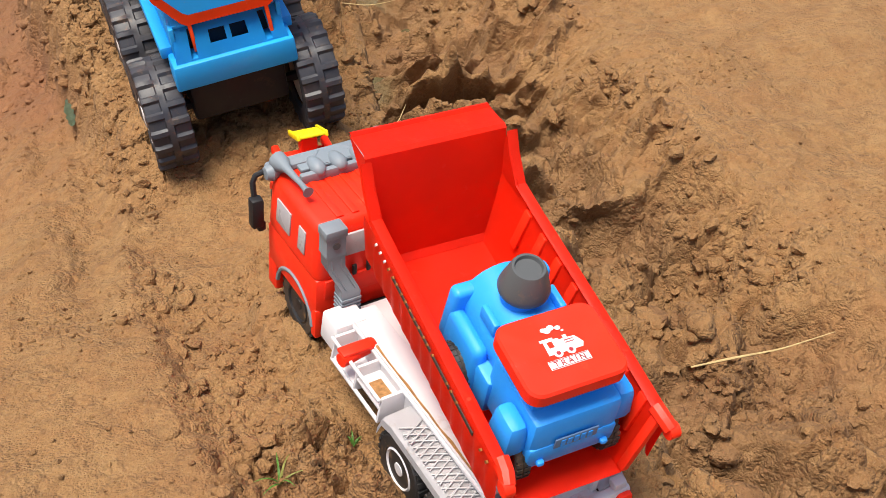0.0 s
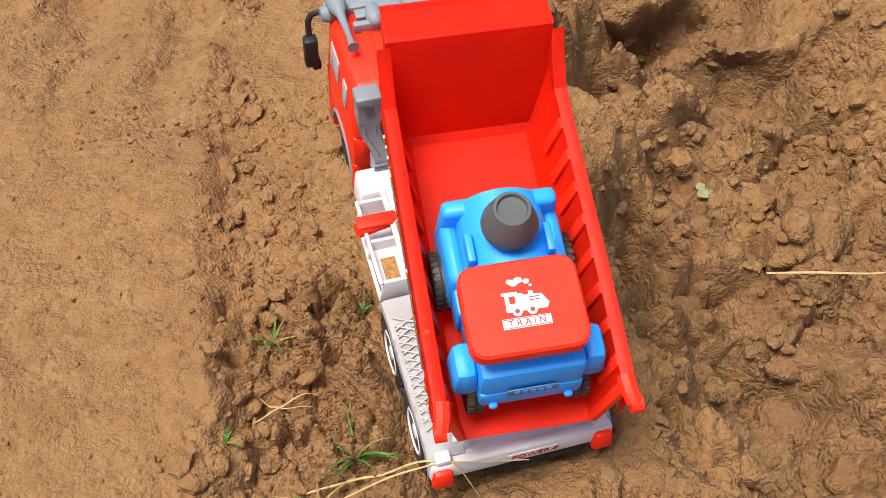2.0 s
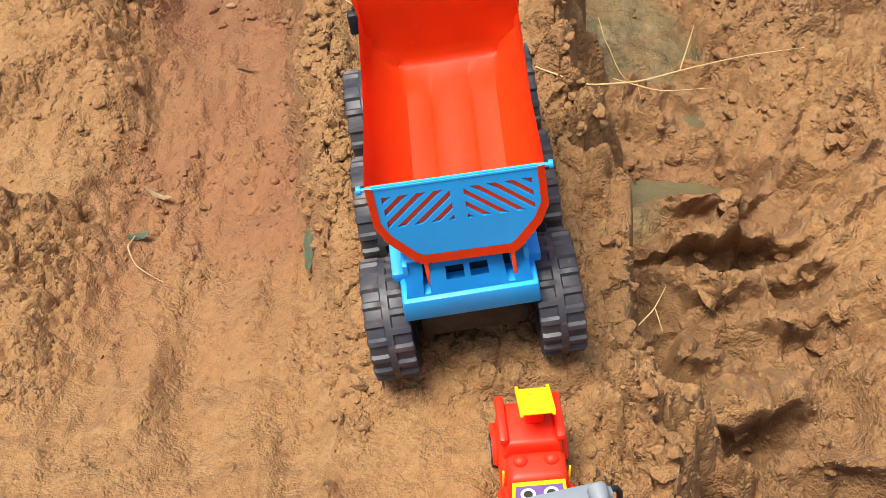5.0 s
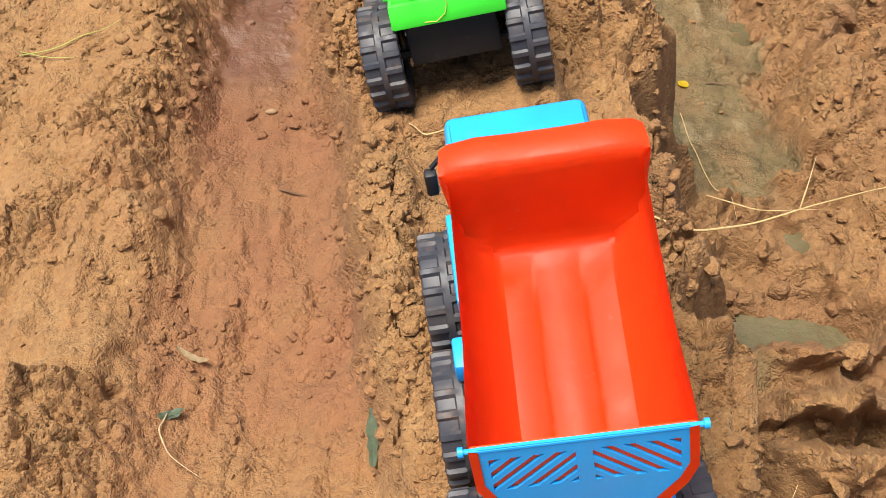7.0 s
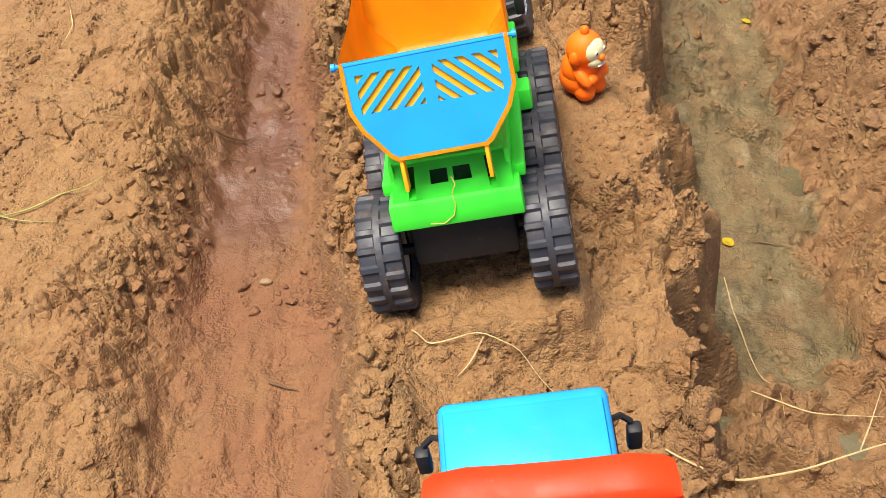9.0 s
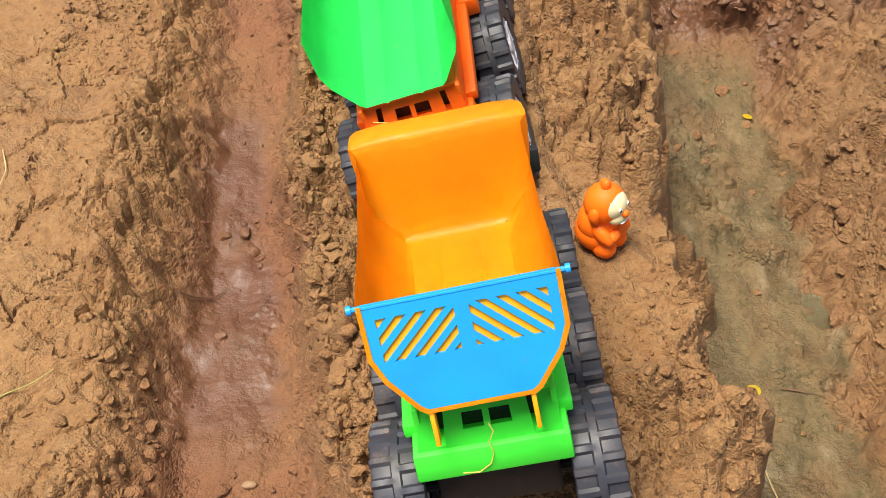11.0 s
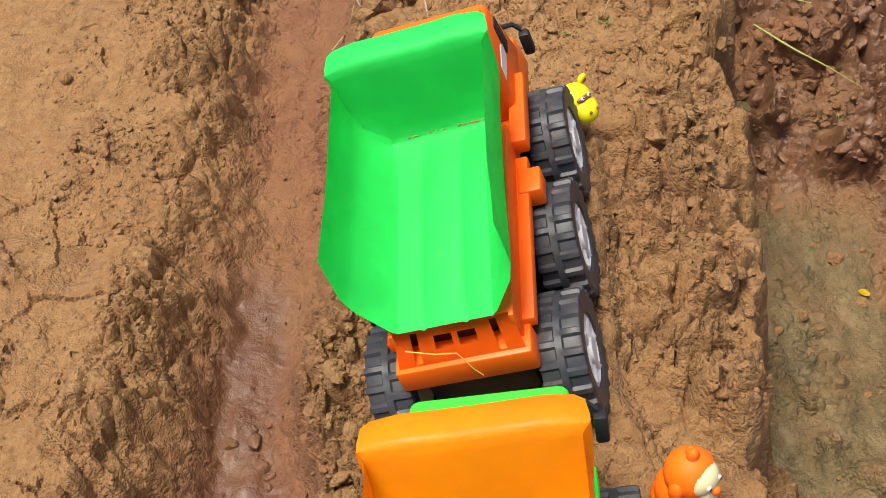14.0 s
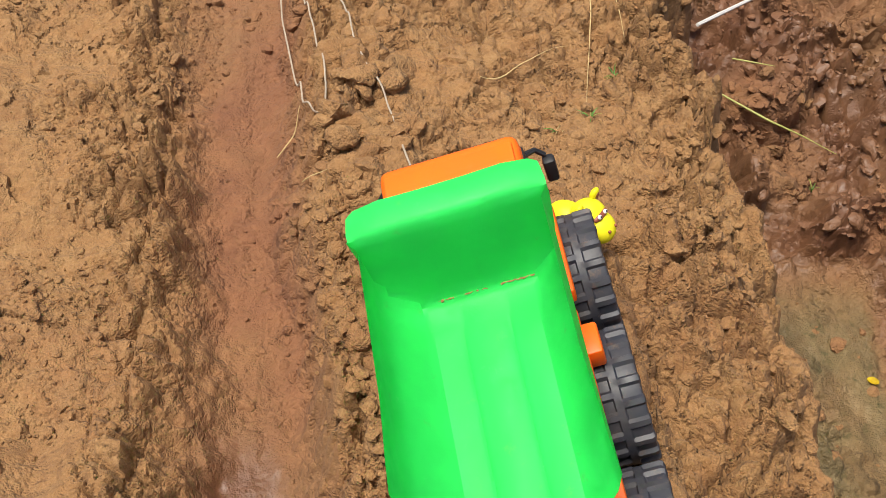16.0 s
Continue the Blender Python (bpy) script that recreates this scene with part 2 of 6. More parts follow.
def sheet(bm, rows, thick):
    """A thick skin through a grid of points."""
    grid = [[bm.verts.new(p) for p in row] for row in rows]
    faces = [bm.faces.new((a[k], a[k + 1], b[k + 1], b[k])) for a, b in zip(grid, grid[1:]) for k in range(len(a) - 1)]
    bmesh.ops.solidify(bm, geom=faces, thickness=thick)
    return bm


def plate(bm, outline, thick, m=None, r=0.0):
    """A flat plate: outline in x, z, thickness along y, laid by m."""
    vs = [bm.verts.new((x, 0, z)) for x, z in outline]
    f = bm.faces.new(vs)
    ext = bmesh.ops.extrude_face_region(bm, geom=[f])["geom"]
    new_vs = [v for v in ext if isinstance(v, bmesh.types.BMVert)]
    for v in new_vs:
        v.co.y += thick
    if r:
        rounded(bm, list({e for v in vs + new_vs for e in v.link_edges}), r, 1)
        vs, new_vs = [v for v in bm.verts], []
    if m is not None:
        for v in vs + new_vs:
            v.co = m @ v.co
    return bm


# ---- ground ----
CHANCE = np.random.default_rng(11).random((256, 256))


def lattice(ix, iy, seed):
    return CHANCE[(ix.astype(np.int32) + seed * 37) & 255, (iy.astype(np.int32) + seed * 91) & 255]


def value_noise(x, y, seed):
    ix, iy = np.floor(x), np.floor(y)
    fx, fy = x - ix, y - iy
    fx, fy = fx * fx * fx * (fx * (fx * 6 - 15) + 10), fy * fy * fy * (fy * (fy * 6 - 15) + 10)
    a, b = lattice(ix, iy, seed), lattice(ix + 1, iy, seed)
    c, d = lattice(ix, iy + 1, seed), lattice(ix + 1, iy + 1, seed)
    return (a * (1 - fx) + b * fx) * (1 - fy) + (c * (1 - fx) + d * fx) * fy


def layers(x, y, size, seed, octaves=4, gain=0.5):
    s, a, tot = 0.0, 1.0, 0.0
    for k in range(octaves):
        f = 2**k / size
        ca, sa = math.cos(0.7 * k), math.sin(0.7 * k)
        s = s + a * (value_noise((x * ca - y * sa) * f + 17.3 * k, (x * sa + y * ca) * f - 9.1 * k, seed + k) * 2 - 1)
        tot += a
        a *= gain
    return s / tot


def cells(x, y, size, seed):
    """Scattered centres: a clod's profile (0 at its edge, 1 on top), a random number and a tilted top of the nearest."""
    u, v = x / size, y / size
    ix, iy = np.floor(u), np.floor(v)
    f1, f2 = np.full(x.shape, 9.0), np.full(x.shape, 9.0)
    nx, ny, nu, nv = ix, iy, u, v
    for dx in (-1, 0, 1):
        for dy in (-1, 0, 1):
            cx, cy = ix + dx, iy + dy
            px, py = cx + lattice(cx, cy, seed) - u, cy + lattice(cx, cy, seed + 50) - v
            d = np.hypot(px, py)
            near = d < f1
            f2 = np.where(near, f1, np.minimum(f2, d))
            nx, ny, nu, nv = np.where(near, cx, nx), np.where(near, cy, ny), np.where(near, px, nu), np.where(near, py, nv)
            f1 = np.where(near, d, f1)
    slab = -nu * (lattice(nx, ny, seed + 91) - 0.5) - nv * (lattice(nx, ny, seed + 92) - 0.5)
    return np.clip((f2 - f1) / 0.50, 0, 1) ** 0.7, lattice(nx, ny, seed + 90), slab


def smooth(a, b, x):
    t = np.clip((x - a) / (b - a), 0, 1)
    return t * t * (3 - 2 * t)


# heights along the row of toys (y): left bank, wheel rut, causeway, pit, far bank
YS = [-1.6, -1.2, -0.9, -0.6, -0.3, 0.0, 0.25, 0.5, 0.85, 1.05, 1.4]
BANK = [0.11, 0.10, 0.055, -0.005, -0.03, -0.01, 0.018, 0.015, -0.005, 0.0, 0.01]
RUT = [0.11, 0.10, 0.055, -0.020, -0.068, -0.078, -0.082, -0.084, -0.082, -0.050, -0.020]
CAUSEWAY = [0.07, 0.065, 0.03, 0.008, 0.030, 0.055, 0.038, 0.015, 0.035, 0.045, 0.060]
PIT = [-0.06, -0.085, -0.10, -0.115, -0.150, -0.195, -0.206, -0.206, -0.205, -0.180, -0.120]
FAR = [-0.02, -0.02, -0.02, -0.03, -0.05, -0.09, -0.10, -0.09, -0.08, -0.07, -0.02]
RUT_RIGHT = [-0.02, -0.04, -0.06, -0.09, -0.125, -0.165, -0.20, -0.235, -0.26, -0.25, -0.25]
EDGE = [0.34, 0.33, 0.31, 0.275, 0.255, 0.235, 0.225, 0.215, 0.205, 0.215, 0.25]
RISE = [0.66, 0.64, 0.60, 0.56, 0.535, 0.505, 0.495, 0.500, 0.500, 0.530, 0.62]
BERM = [0.02, 0.02, 0.02, -0.034, -0.096, -0.108, -0.12, -0.15, -0.15, -0.15, -0.15]
# toys' footprints: centre x, y, heading, half width, half length, height, rise ahead, rise to the right
FOOTPRINTS = []
WATER_Z = -0.2120
SILT_Z = -0.195
# hollows and humps in the pit: x, y, half length, half width, turn in degrees, height
HOLLOWS = ((0.410, -0.160, 0.085, 0.028, -10, -0.075), (0.335, -0.225, 0.050, 0.060, 20, -0.055), (0.440, -0.335, 0.080, 0.020, 4, -0.060), (0.325, -0.420, 0.045, 0.030, 30, -0.045), (0.420, -0.495, 0.055, 0.022, -20, -0.045), (0.530, -0.500, 0.040, 0.050, 0, -0.040), (0.335, -0.560, 0.030, 0.050, 20, -0.055), (0.390, -0.660, 0.070, 0.022, 15, -0.050), (0.345, -0.715, 0.050, 0.030, 0, -0.055), (0.484, -0.755, 0.060, 0.045, -10, -0.050), (0.560, -0.865, 0.050, 0.035, 30, -0.035), (0.336, -1.010, 0.022, 0.060, 0, -0.040), (0.445, -1.125, 0.060, 0.025, -20, -0.045), (0.330, 1.270, 0.040, 0.090, 0, -0.060), (0.315, 0.985, 0.040, 0.060, 10, -0.030), (0.535, 1.270, 0.045, 0.060, 0, -0.050))
HUMPS = ((0.400, -0.215, 0.110, 0.026, 4, 0.050), (0.430, -0.300, 0.090, 0.024, 2, 0.055), (0.520, -0.330, 0.050, 0.045, 0, 0.040), (0.400, -0.390, 0.075, 0.030, 8, 0.045), (0.500, -0.460, 0.050, 0.035, -20, 0.040), (0.370, -0.525, 0.035, 0.025, 0, 0.035), (0.395, -0.605, 0.080, 0.032, 12, 0.055), (0.380, -0.815, 0.085, 0.035, 25, 0.045), (0.520, -0.690, 0.060, 0.035, 0, 0.040), (0.390, -0.960, 0.050, 0.040, 10, 0.035), (0.515, -0.985, 0.070, 0.035, -10, 0.035), (0.540, -1.150, 0.045, 0.035, 0, 0.035), (0.372, 1.170, 0.070, 0.035, 20, 0.045), (0.470, 1.100, 0.060, 0.040, -15, 0.040), (0.430, 1.320, 0.070, 0.035, 10, 0.045), (0.372, 0.610, 0.022, 0.016, 30, 0.016), (0.410, 0.580, 0.030, 0.020, 0, 0.018), (0.355, 0.690, 0.014, 0.012, 0, 0.016))


def swell(x, y, features):
    """Soft oval humps (or hollows) with steep flanks."""
    h = 0.0
    for cx, cy, rx, ry, turn, high in features:
        ca, sa = math.cos(radians(turn)), math.sin(radians(turn))
        u, v = ((x - cx) * ca + (y - cy) * sa) / rx, (-(x - cx) * sa + (y - cy) * ca) / ry
        h = h + high * np.exp(-((u * u + v * v) ** 1.4) * 0.8)
    return h


def terrain(x, y):
    """Height, masks (red rut, wet, silt) and the way in which the mud's folds lean."""
    wx = x + 0.030 * layers(x, y, 0.14, 3, 5, 0.6) + 0.012 * layers(x, y, 0.035, 8, 4, 0.6)
    wy = y + 0.030 * layers(x, y, 0.16, 5, 4) + 0.010 * layers(x, y, 0.035, 9, 3, 0.6)
    at = lambda row: np.interp(wy, YS, row)
    rr, ed, rise = at(RUT_RIGHT), at(EDGE) + 0.035 * layers(x, y, 0.10, 14, 2), at(RISE) + 0.018 * layers(x, y, 0.09, 12, 3)
    in_rut = smooth(-0.435, -0.335, wx) * (1 - smooth(rr - 0.03, rr + 0.040, wx))
    gentle = 0.035 * smooth(0.75, 1.1, y)
    on_way = smooth(rr - 0.010 - gentle, rr + 0.036 + gentle, wx)
    px = wx + 0.050 * layers(x, y, 0.080, 15, 2, 0.4)
    in_pit = smooth(ed, ed + 0.070, px)
    far = smooth(rise - 0.035, rise + 0.085, wx)
    h = at(BANK) * (1 - in_rut) + at(RUT) * in_rut
    h = h * (1 - on_way) + at(CAUSEWAY) * on_way
    h = h * (1 - in_pit) + (at(PIT) * (1 - far) + at(FAR) * far) * in_pit
    south = 1 - smooth(-0.75, -0.45, y)
    rag = 0.012 * layers(x, y, 0.05, 21, 5, 0.6), 0.012 * layers(x, y, 0.05, 22, 5, 0.6)
    top1, who1, slab1 = cells(x + rag[0], y + rag[1], 0.068, 31)
    top2, who2, slab2 = cells(x + 0.8 * rag[0] + 5, y + 0.8 * rag[1], 0.036, 36)
    top3, who3, slab3 = cells(x + 0.5 * rag[0] + 3, y + 0.5 * rag[1], 0.018, 41)
    top4, who4, _ = cells(x + 0.3 * rag[0], y + 0.3 * rag[1], 0.0095, 51)
    patch = np.clip(0.45 + 2.6 * layers(x, y, 0.13, 83, 3), 0, 1)
    grit = 0.007 * who3 * top3**0.6 + 0.006 * slab3 + 0.0035 * who4 * top4**0.6
    crumble = (0.004 + 0.018 * who2) * top2**0.5 + 0.016 * slab2 + grit
    clods = (0.012 + 0.030 * who1) * top1**0.45 + 0.030 * slab1 + 0.7 * crumble
    # folds of churned mud in the pit
    fold = np.clip(1 - 2.4 * np.abs(layers(wx + rag[0], wy + rag[1], 0.15, 85, 2, 0.4)), 0, 1) ** 1.3
    small = np.clip(1 - 2.4 * np.abs(layers(wx + rag[0], wy + rag[1], 0.065, 87, 3, 0.5)), 0, 1) ** 1.3
    left, right = ed + 0.055 + 0.020 * layers(x, y, 0.10, 13, 3), rise - 0.030
    pool = smooth(left - 0.02, left + 0.015, px) * (1 - smooth(right - 0.012, right + 0.022, px)) * smooth(0.04, 0.12, wy) * (1 - smooth(0.96, 1.06, wy))
    pool = np.maximum(pool, np.clip(1.6 * np.exp(-(((wx - 0.335) / 0.045) ** 2 + ((wy + 0.235) / 0.055) ** 2)) - 0.5, 0, 1))
    beyond = smooth(0.60, 0.67, wx) * (1 - smooth(-0.35, -0.05, y))
    churned = np.clip(in_pit * (1 - pool) * (1 - 0.93 * beyond), 0, 1)
    lumpy = 1 - smooth(-0.92, -0.62, wy)
    shaped = swell(wx, wy, HOLLOWS) + swell(wx, wy, HUMPS)
    folds = (0.040 * fold + 0.022 * small) * (1 - 0.6 * lumpy)
    h = h + churned * (1.20 * shaped + folds - 0.022 + (0.30 + 0.60 * lumpy + 0.35 * patch + 0.45 * smooth(0.0, 0.2, wy)) * clods * (1 - 0.35 * (1 - patch) * (1 - lumpy)) - 0.012)
    lean = churned * np.clip(1.3 * shaped + 0.5 * folds, 0, 0.08) * (1 - 0.5 * lumpy) * (1 - smooth(-0.15, 0.0, y) * (1 - smooth(0.95, 1.1, y)))
    h = h + beyond * (0.010 + 0.004 * who3 * top3 * patch)
    stirred = 0.010 * layers(x + 3 * rag[0], y + 3 * rag[1], 0.085, 77, 5, 0.55)
    h = h + pool * (stirred + 0.012 * who3 * top3**0.6 * np.clip(3 * layers(x, y, 0.12, 78, 3) - 0.4, 0, 1) + swell(wx, wy, HUMPS[-3:]) + 0.6 * swell(wx, wy, HUMPS[-3:]) * top3)
    # the causeway: a smooth berm beside the rut, crumbling shoulders, deep joints
    berm = np.exp(-((((x + 0.3 * (wx - x)) - at(BERM)) / 0.034) ** 2) ** 1.8) * smooth(-0.70, -0.60, y) * (1 - smooth(-0.16, -0.04, y))
    berm = np.maximum(berm, np.exp(-((((x + 0.100) / 0.036) ** 2 + ((y + 0.150) / 0.055) ** 2) ** 2)))
    top5, _, slab5 = cells(x + 1.5 * rag[0] + 2, 0.8 * y + 1.5 * rag[1], 0.060, 61)
    joint = np.clip(1 - top5 / 0.22, 0, 1)
    shoulder = np.exp(-(((wx - rr - 0.030) / 0.036) ** 2)) * (1 - 0.8 * berm) * smooth(-0.6, -0.3, y)
    verge = np.exp(-(((wx - ed + 0.030) / 0.050) ** 2))
    rim = 1.0 * np.exp(-(((wx + 0.430) / 0.045) ** 2)) * smooth(0.15, 0.35, y)
    beside = np.exp(-(((wx - 0.045 - 0.12 * (y + 1.2)) / 0.060) ** 2)) * (1 - smooth(-0.85, -0.7, y))
    broken = np.clip(shoulder + rim + 0.55 * beside, 0, 1.1)
    h = h + rim * 0.20 * clods * (1 - in_rut)
    h = h + broken * (1 - in_pit) * (0.40 * clods + 0.95 * crumble - 0.024 + 0.012 * layers(x, y, 0.06, 73, 5, 0.62))
    plain_bank = smooth(0.18, 0.26, y) * (1 - smooth(0.44, 0.52, y))
    h = h + verge * (1 - in_pit) * (0.012 + 0.014 * (1 - smooth(0.0, 0.2, y)) + (1 - 0.75 * plain_bank) * (0.030 * slab5 + (0.25 + 0.75 * patch) * (0.85 * clods + 0.5 * crumble) - 0.022 - 0.034 * joint * np.clip(3 * layers(x, y, 0.07, 62, 2) + 0.3, 0, 1)) + 0.006 * plain_bank * small) * (1 - 0.5 * south)
    way = on_way * (1 - in_pit) * (1 - south) * (0.15 + 0.85 * patch)
    h = h + way * (0.50 * clods + 0.45 * crumble - 0.016 - 0.016 * joint * patch)
    wild = np.clip(-0.05 + 2.6 * layers(x, y, 0.20, 81, 4), 0, 1)
    loose = (1 - in_rut) * (1 - in_pit) * wild * (1 - on_way * (1 - south))
    h = h + loose * (1.5 * grit + 1.05 * crumble + 0.25 * clods - 0.020)
    h = h + in_rut * (0.003 * who4 * top4 * wild + 0.0030 * layers(x, y, 0.07, 75, 5, 0.5))
    # cracked crust on the bank and the causeway
    crust, _, tilt = cells(x + 1.6 * rag[0], y + 1.6 * rag[1], 0.080, 95)
    fine, _, _ = cells(x + 1.2 * rag[0], y + 1.2 * rag[1], 0.034, 97)
    dry = np.clip(2.0 * layers(x, y, 0.14, 99, 2) + 0.55, 0, 1) * (1 - in_rut) * (1 - south * 0.9) * (1 - in_pit)
    some = np.clip(2.6 * layers(x, y, 0.055, 98, 2) + 0.45, 0, 1)
    h = h + dry * (0.014 * tilt - 0.016 * some * np.clip(1 - crust / 0.11, 0, 1) - 0.009 * np.clip(1 - fine / 0.15, 0, 1) * patch * (0.2 + 0.8 * some))
    # long low tracks beside the row
    tracks = 0.020 * layers(x, 0.22 * y, 0.075, 109, 3, 0.5) + 0.011 * layers(x, 0.5 * y, 0.03, 110, 3, 0.5)
    h = h + tracks * (1 - on_way) * smooth(-1.05, -0.75, y) * (1 - 0.5 * smooth(-0.1, 0.1, y))
    h = h + 0.020 * layers(x, y, 0.11, 101, 4, 0.48) * (1 - 0.6 * in_rut) * (1 - pool) + 0.0030 * layers(x, y, 0.026, 103, 5, 0.65) * (1 - 0.6 * in_rut) * (1 - 0.7 * pool)
    for cx, cy, yaw, hw, hl, z, ahead, right_ in FOOTPRINTS:
        ca, sa = math.cos(yaw), math.sin(yaw)
        lx, ly = (x - cx) * ca + (y - cy) * sa, -(x - cx) * sa + (y - cy) * ca
        q = np.maximum(np.abs(lx + rag[0]) - hw, 0) ** 2 + np.maximum(np.abs(ly + 2 * rag[1]) - hl, 0) ** 2
        press = np.exp(-q / 0.018**2)
        h = h * (1 - press) + press * (z + ahead * ly + right_ * lx + np.clip(0.8 * (h - at(CAUSEWAY)) + 0.25 * crumble - 0.004, -0.022, 0.006))
    h = h * (1 - 0.6 * berm) + 0.6 * berm * (at(CAUSEWAY) - 0.010) + berm * (0.040 + 0.022 * slab5 - 0.022 * joint + 0.5 * grit)
    puddled = in_rut * smooth(0.12, 0.26, y) * (1 - smooth(0.66, 0.84, y)) * smooth(-0.385, -0.345, wx) * (1 - smooth(rr - 0.055, rr - 0.015, wx))
    wet = np.clip(puddled * (0.95 + 0.4 * layers(x, y, 0.10, 111, 3)) + 0.22 * in_rut * smooth(-0.45, 0.1, y), 0, 1)
    wet = np.maximum(wet, (1 - smooth(SILT_Z, SILT_Z + 0.035, h)) * 0.35)
    red = np.clip(in_rut * (0.75 + 0.6 * layers(x, y, 0.12, 121, 4)) * smooth(-0.75, -0.2, y), 0, 1)
    red = np.maximum(red, np.clip(0.5 * layers(x, y, 0.2, 131, 4) - 0.08, 0, 0.5))
    red, wet = red * (1 - 0.9 * berm), wet * (1 - 0.9 * berm)
    red = np.maximum(red, np.clip(in_pit * smooth(0.80, 1.1, y) * (0.55 + 0.6 * layers(x, y, 0.1, 151, 3)), 0, 0.85))
    damp = np.clip(0.75 + 0.9 * layers(x, y, 0.11, 153, 3), 0, 1)
    wet = np.maximum(wet, (0.42 + 0.55 * smooth(0.80, 1.05, y)) * in_pit * (1 - pool) * smooth(-0.30, 0.30, y) * damp)
    wet = np.maximum(wet, 0.45 * churned * smooth(0.0, 0.05, at(PIT) + 0.055 - h) * damp)
    wet = wet * (1 - 0.6 * beyond)
    silt = np.clip(pool * (1 - smooth(SILT_Z + 0.002, SILT_Z + 0.030, h - 0.05 * (y < -0.05))) * (0.90 + 0.5 * layers(x, y, 0.05, 141, 4)), 0, 1)
    return h, red, wet * (1 - 0.65 * silt), silt, lean


def ground(x, y):
    return terrain(x, y)[:4]


def ground_at(x, y):
    return float(ground(np.array([x], float), np.array([y], float))[0][0])


def seat(at, local, rx, ry, rz):
    """The pose that brings the point local of a thing to the place at."""
    turn = pose(0, 0, 0, rx, ry, rz)
    return Matrix.Translation(Vector(at) - turn @ Vector(local)) @ turn


P_TRUCK = pose(0.1973, -1.2685, 0.0433, 1.5, 2.0, 13.8)
P_TIP_BED = pose(0.2015, -1.285, 0.160, 11, 0, 7.3)
P_TRAIN = pose(0.1965, -1.243, 0.168, 11, 0, 8) @ Matrix.Scale(1.07, 4)
P_DUMP_B = pose(0.0877, -0.6495, 0.0307, 5.0, -6.9, 4.4)
P_BED_B = pose(0.0953, -0.6186, 0.0298, 11.3, -8.3, 1.5)
P_DUMP_C = pose(-0.003, -0.018, 0.072, -12, -10.3, 3.0)
P_BED_C = pose(-0.0021, -0.0316, 0.0883, -13.8, -10.8, 4.0)
P_DUMP_D = pose(-0.029, 0.491, -0.001, 4.5, -19.5, 0.3)
P_BED_D = pose(-0.0285, 0.4968, -0.0014, 7.1, -20.3, 0.0)
P_FIRE = pose(0.130, -0.784, 0.018, 0, -2, 3) @ Matrix.Diagonal((1.14, 1.06, 1.0, 1.0))


def footprint(m, hw, y0, y1, sink=0.0):
    o, ax, ay = m @ Vector((0, (y0 + y1) / 2, 0)), m.to_3x3() @ Vector((1, 0, 0)), m.to_3x3() @ Vector((0, 1, 0))
    yaw = math.atan2(-ay.x, ay.y)
    FOOTPRINTS.append((o.x, o.y, yaw, hw, (y1 - y0) / 2, o.z + sink, ay.z / math.hypot(ay.x, ay.y), ax.z / math.hypot(ax.x, ax.y)))


for m in (P_DUMP_B, P_DUMP_C, P_DUMP_D):
    footprint(m, 0.10, -0.01, 0.37, 0.006)
footprint(P_TRUCK, 0.062, 0.0, 0.36, 0.004)
footprint(P_FIRE, 0.028, -0.06, 0.055, 0.002)


# ---- the ground sheet ----
def spread(lo, hi, step, reach):
    """Even steps from lo to hi, then growing ones out to reach on both sides."""
    inner = list(np.arange(lo, hi + step / 2, step))
    out, s, a = [], step, 0.0
    while a < reach:
        s *= 1.12
        a += s
        out.append(a)
    return np.array([lo - v for v in reversed(out)] + inner + [inner[-1] + v for v in out])


def build_ground():
    xs, ys = spread(-0.62, 0.74, 0.0022, 60), spread(-1.36, 1.48, 0.0022, 60)
    gx, gy = np.meshgrid(xs, ys)
    h, red, wet, silt, lean = terrain(gx.ravel(), gy.ravel())
    co = np.stack([gx.ravel() - 0.10 * lean, gy.ravel() - 0.62 * lean, h], 1)
    nx, ny = len(xs), len(ys)
    i = np.arange(nx * ny).reshape(ny, nx)
    quads = np.stack([i[:-1, :-1], i[:-1, 1:], i[1:, 1:], i[1:, :-1]], -1).reshape(-1, 4)
    me = bpy.data.meshes.new("ground")
    me.vertices.add(len(co))
    me.vertices.foreach_set("co", co.ravel())
    me.loops.add(quads.size)
    me.loops.foreach_set("vertex_index", quads.ravel())
    me.polygons.add(len(quads))
    me.polygons.foreach_set("loop_start", np.arange(len(quads)) * 4)
    me.polygons.foreach_set("use_smooth", np.ones(len(quads), bool))
    me.update(calc_edges=True)
    me.set_sharp_from_angle(angle=radians(42))
    for name, v in (("red", red), ("wet", wet), ("silt", silt)):
        me.attributes.new(name, "FLOAT", "POINT").data.foreach_set("value", v.astype(np.float32))
    me.materials.append(M_SOIL)
    return tagged(new("ground", me), "lumpy brown mud with a rut and clods", "ground", kind="structure")


build_ground()


def build_water():
    bm = bmesh.new()
    bmesh.ops.create_grid(bm, x_segments=30, y_segments=60, size=0.5)
    for v in bm.verts:
        v.co = Vector((0.40 + v.co.x * 0.44, 0.45 + v.co.y * 1.7, WATER_Z + 0.0006 * noise.noise(v.co * 9)))
    return tagged(part("water", bm, M_WATER), "murky green-brown puddle water in the pit", "water", kind="structure")


build_water()


# ---- the three big dumpers ----
WHEEL_R, WHEEL_W, AXLES, TRACK = 0.064, 0.044, (0.042, 0.182, 0.320), 0.086


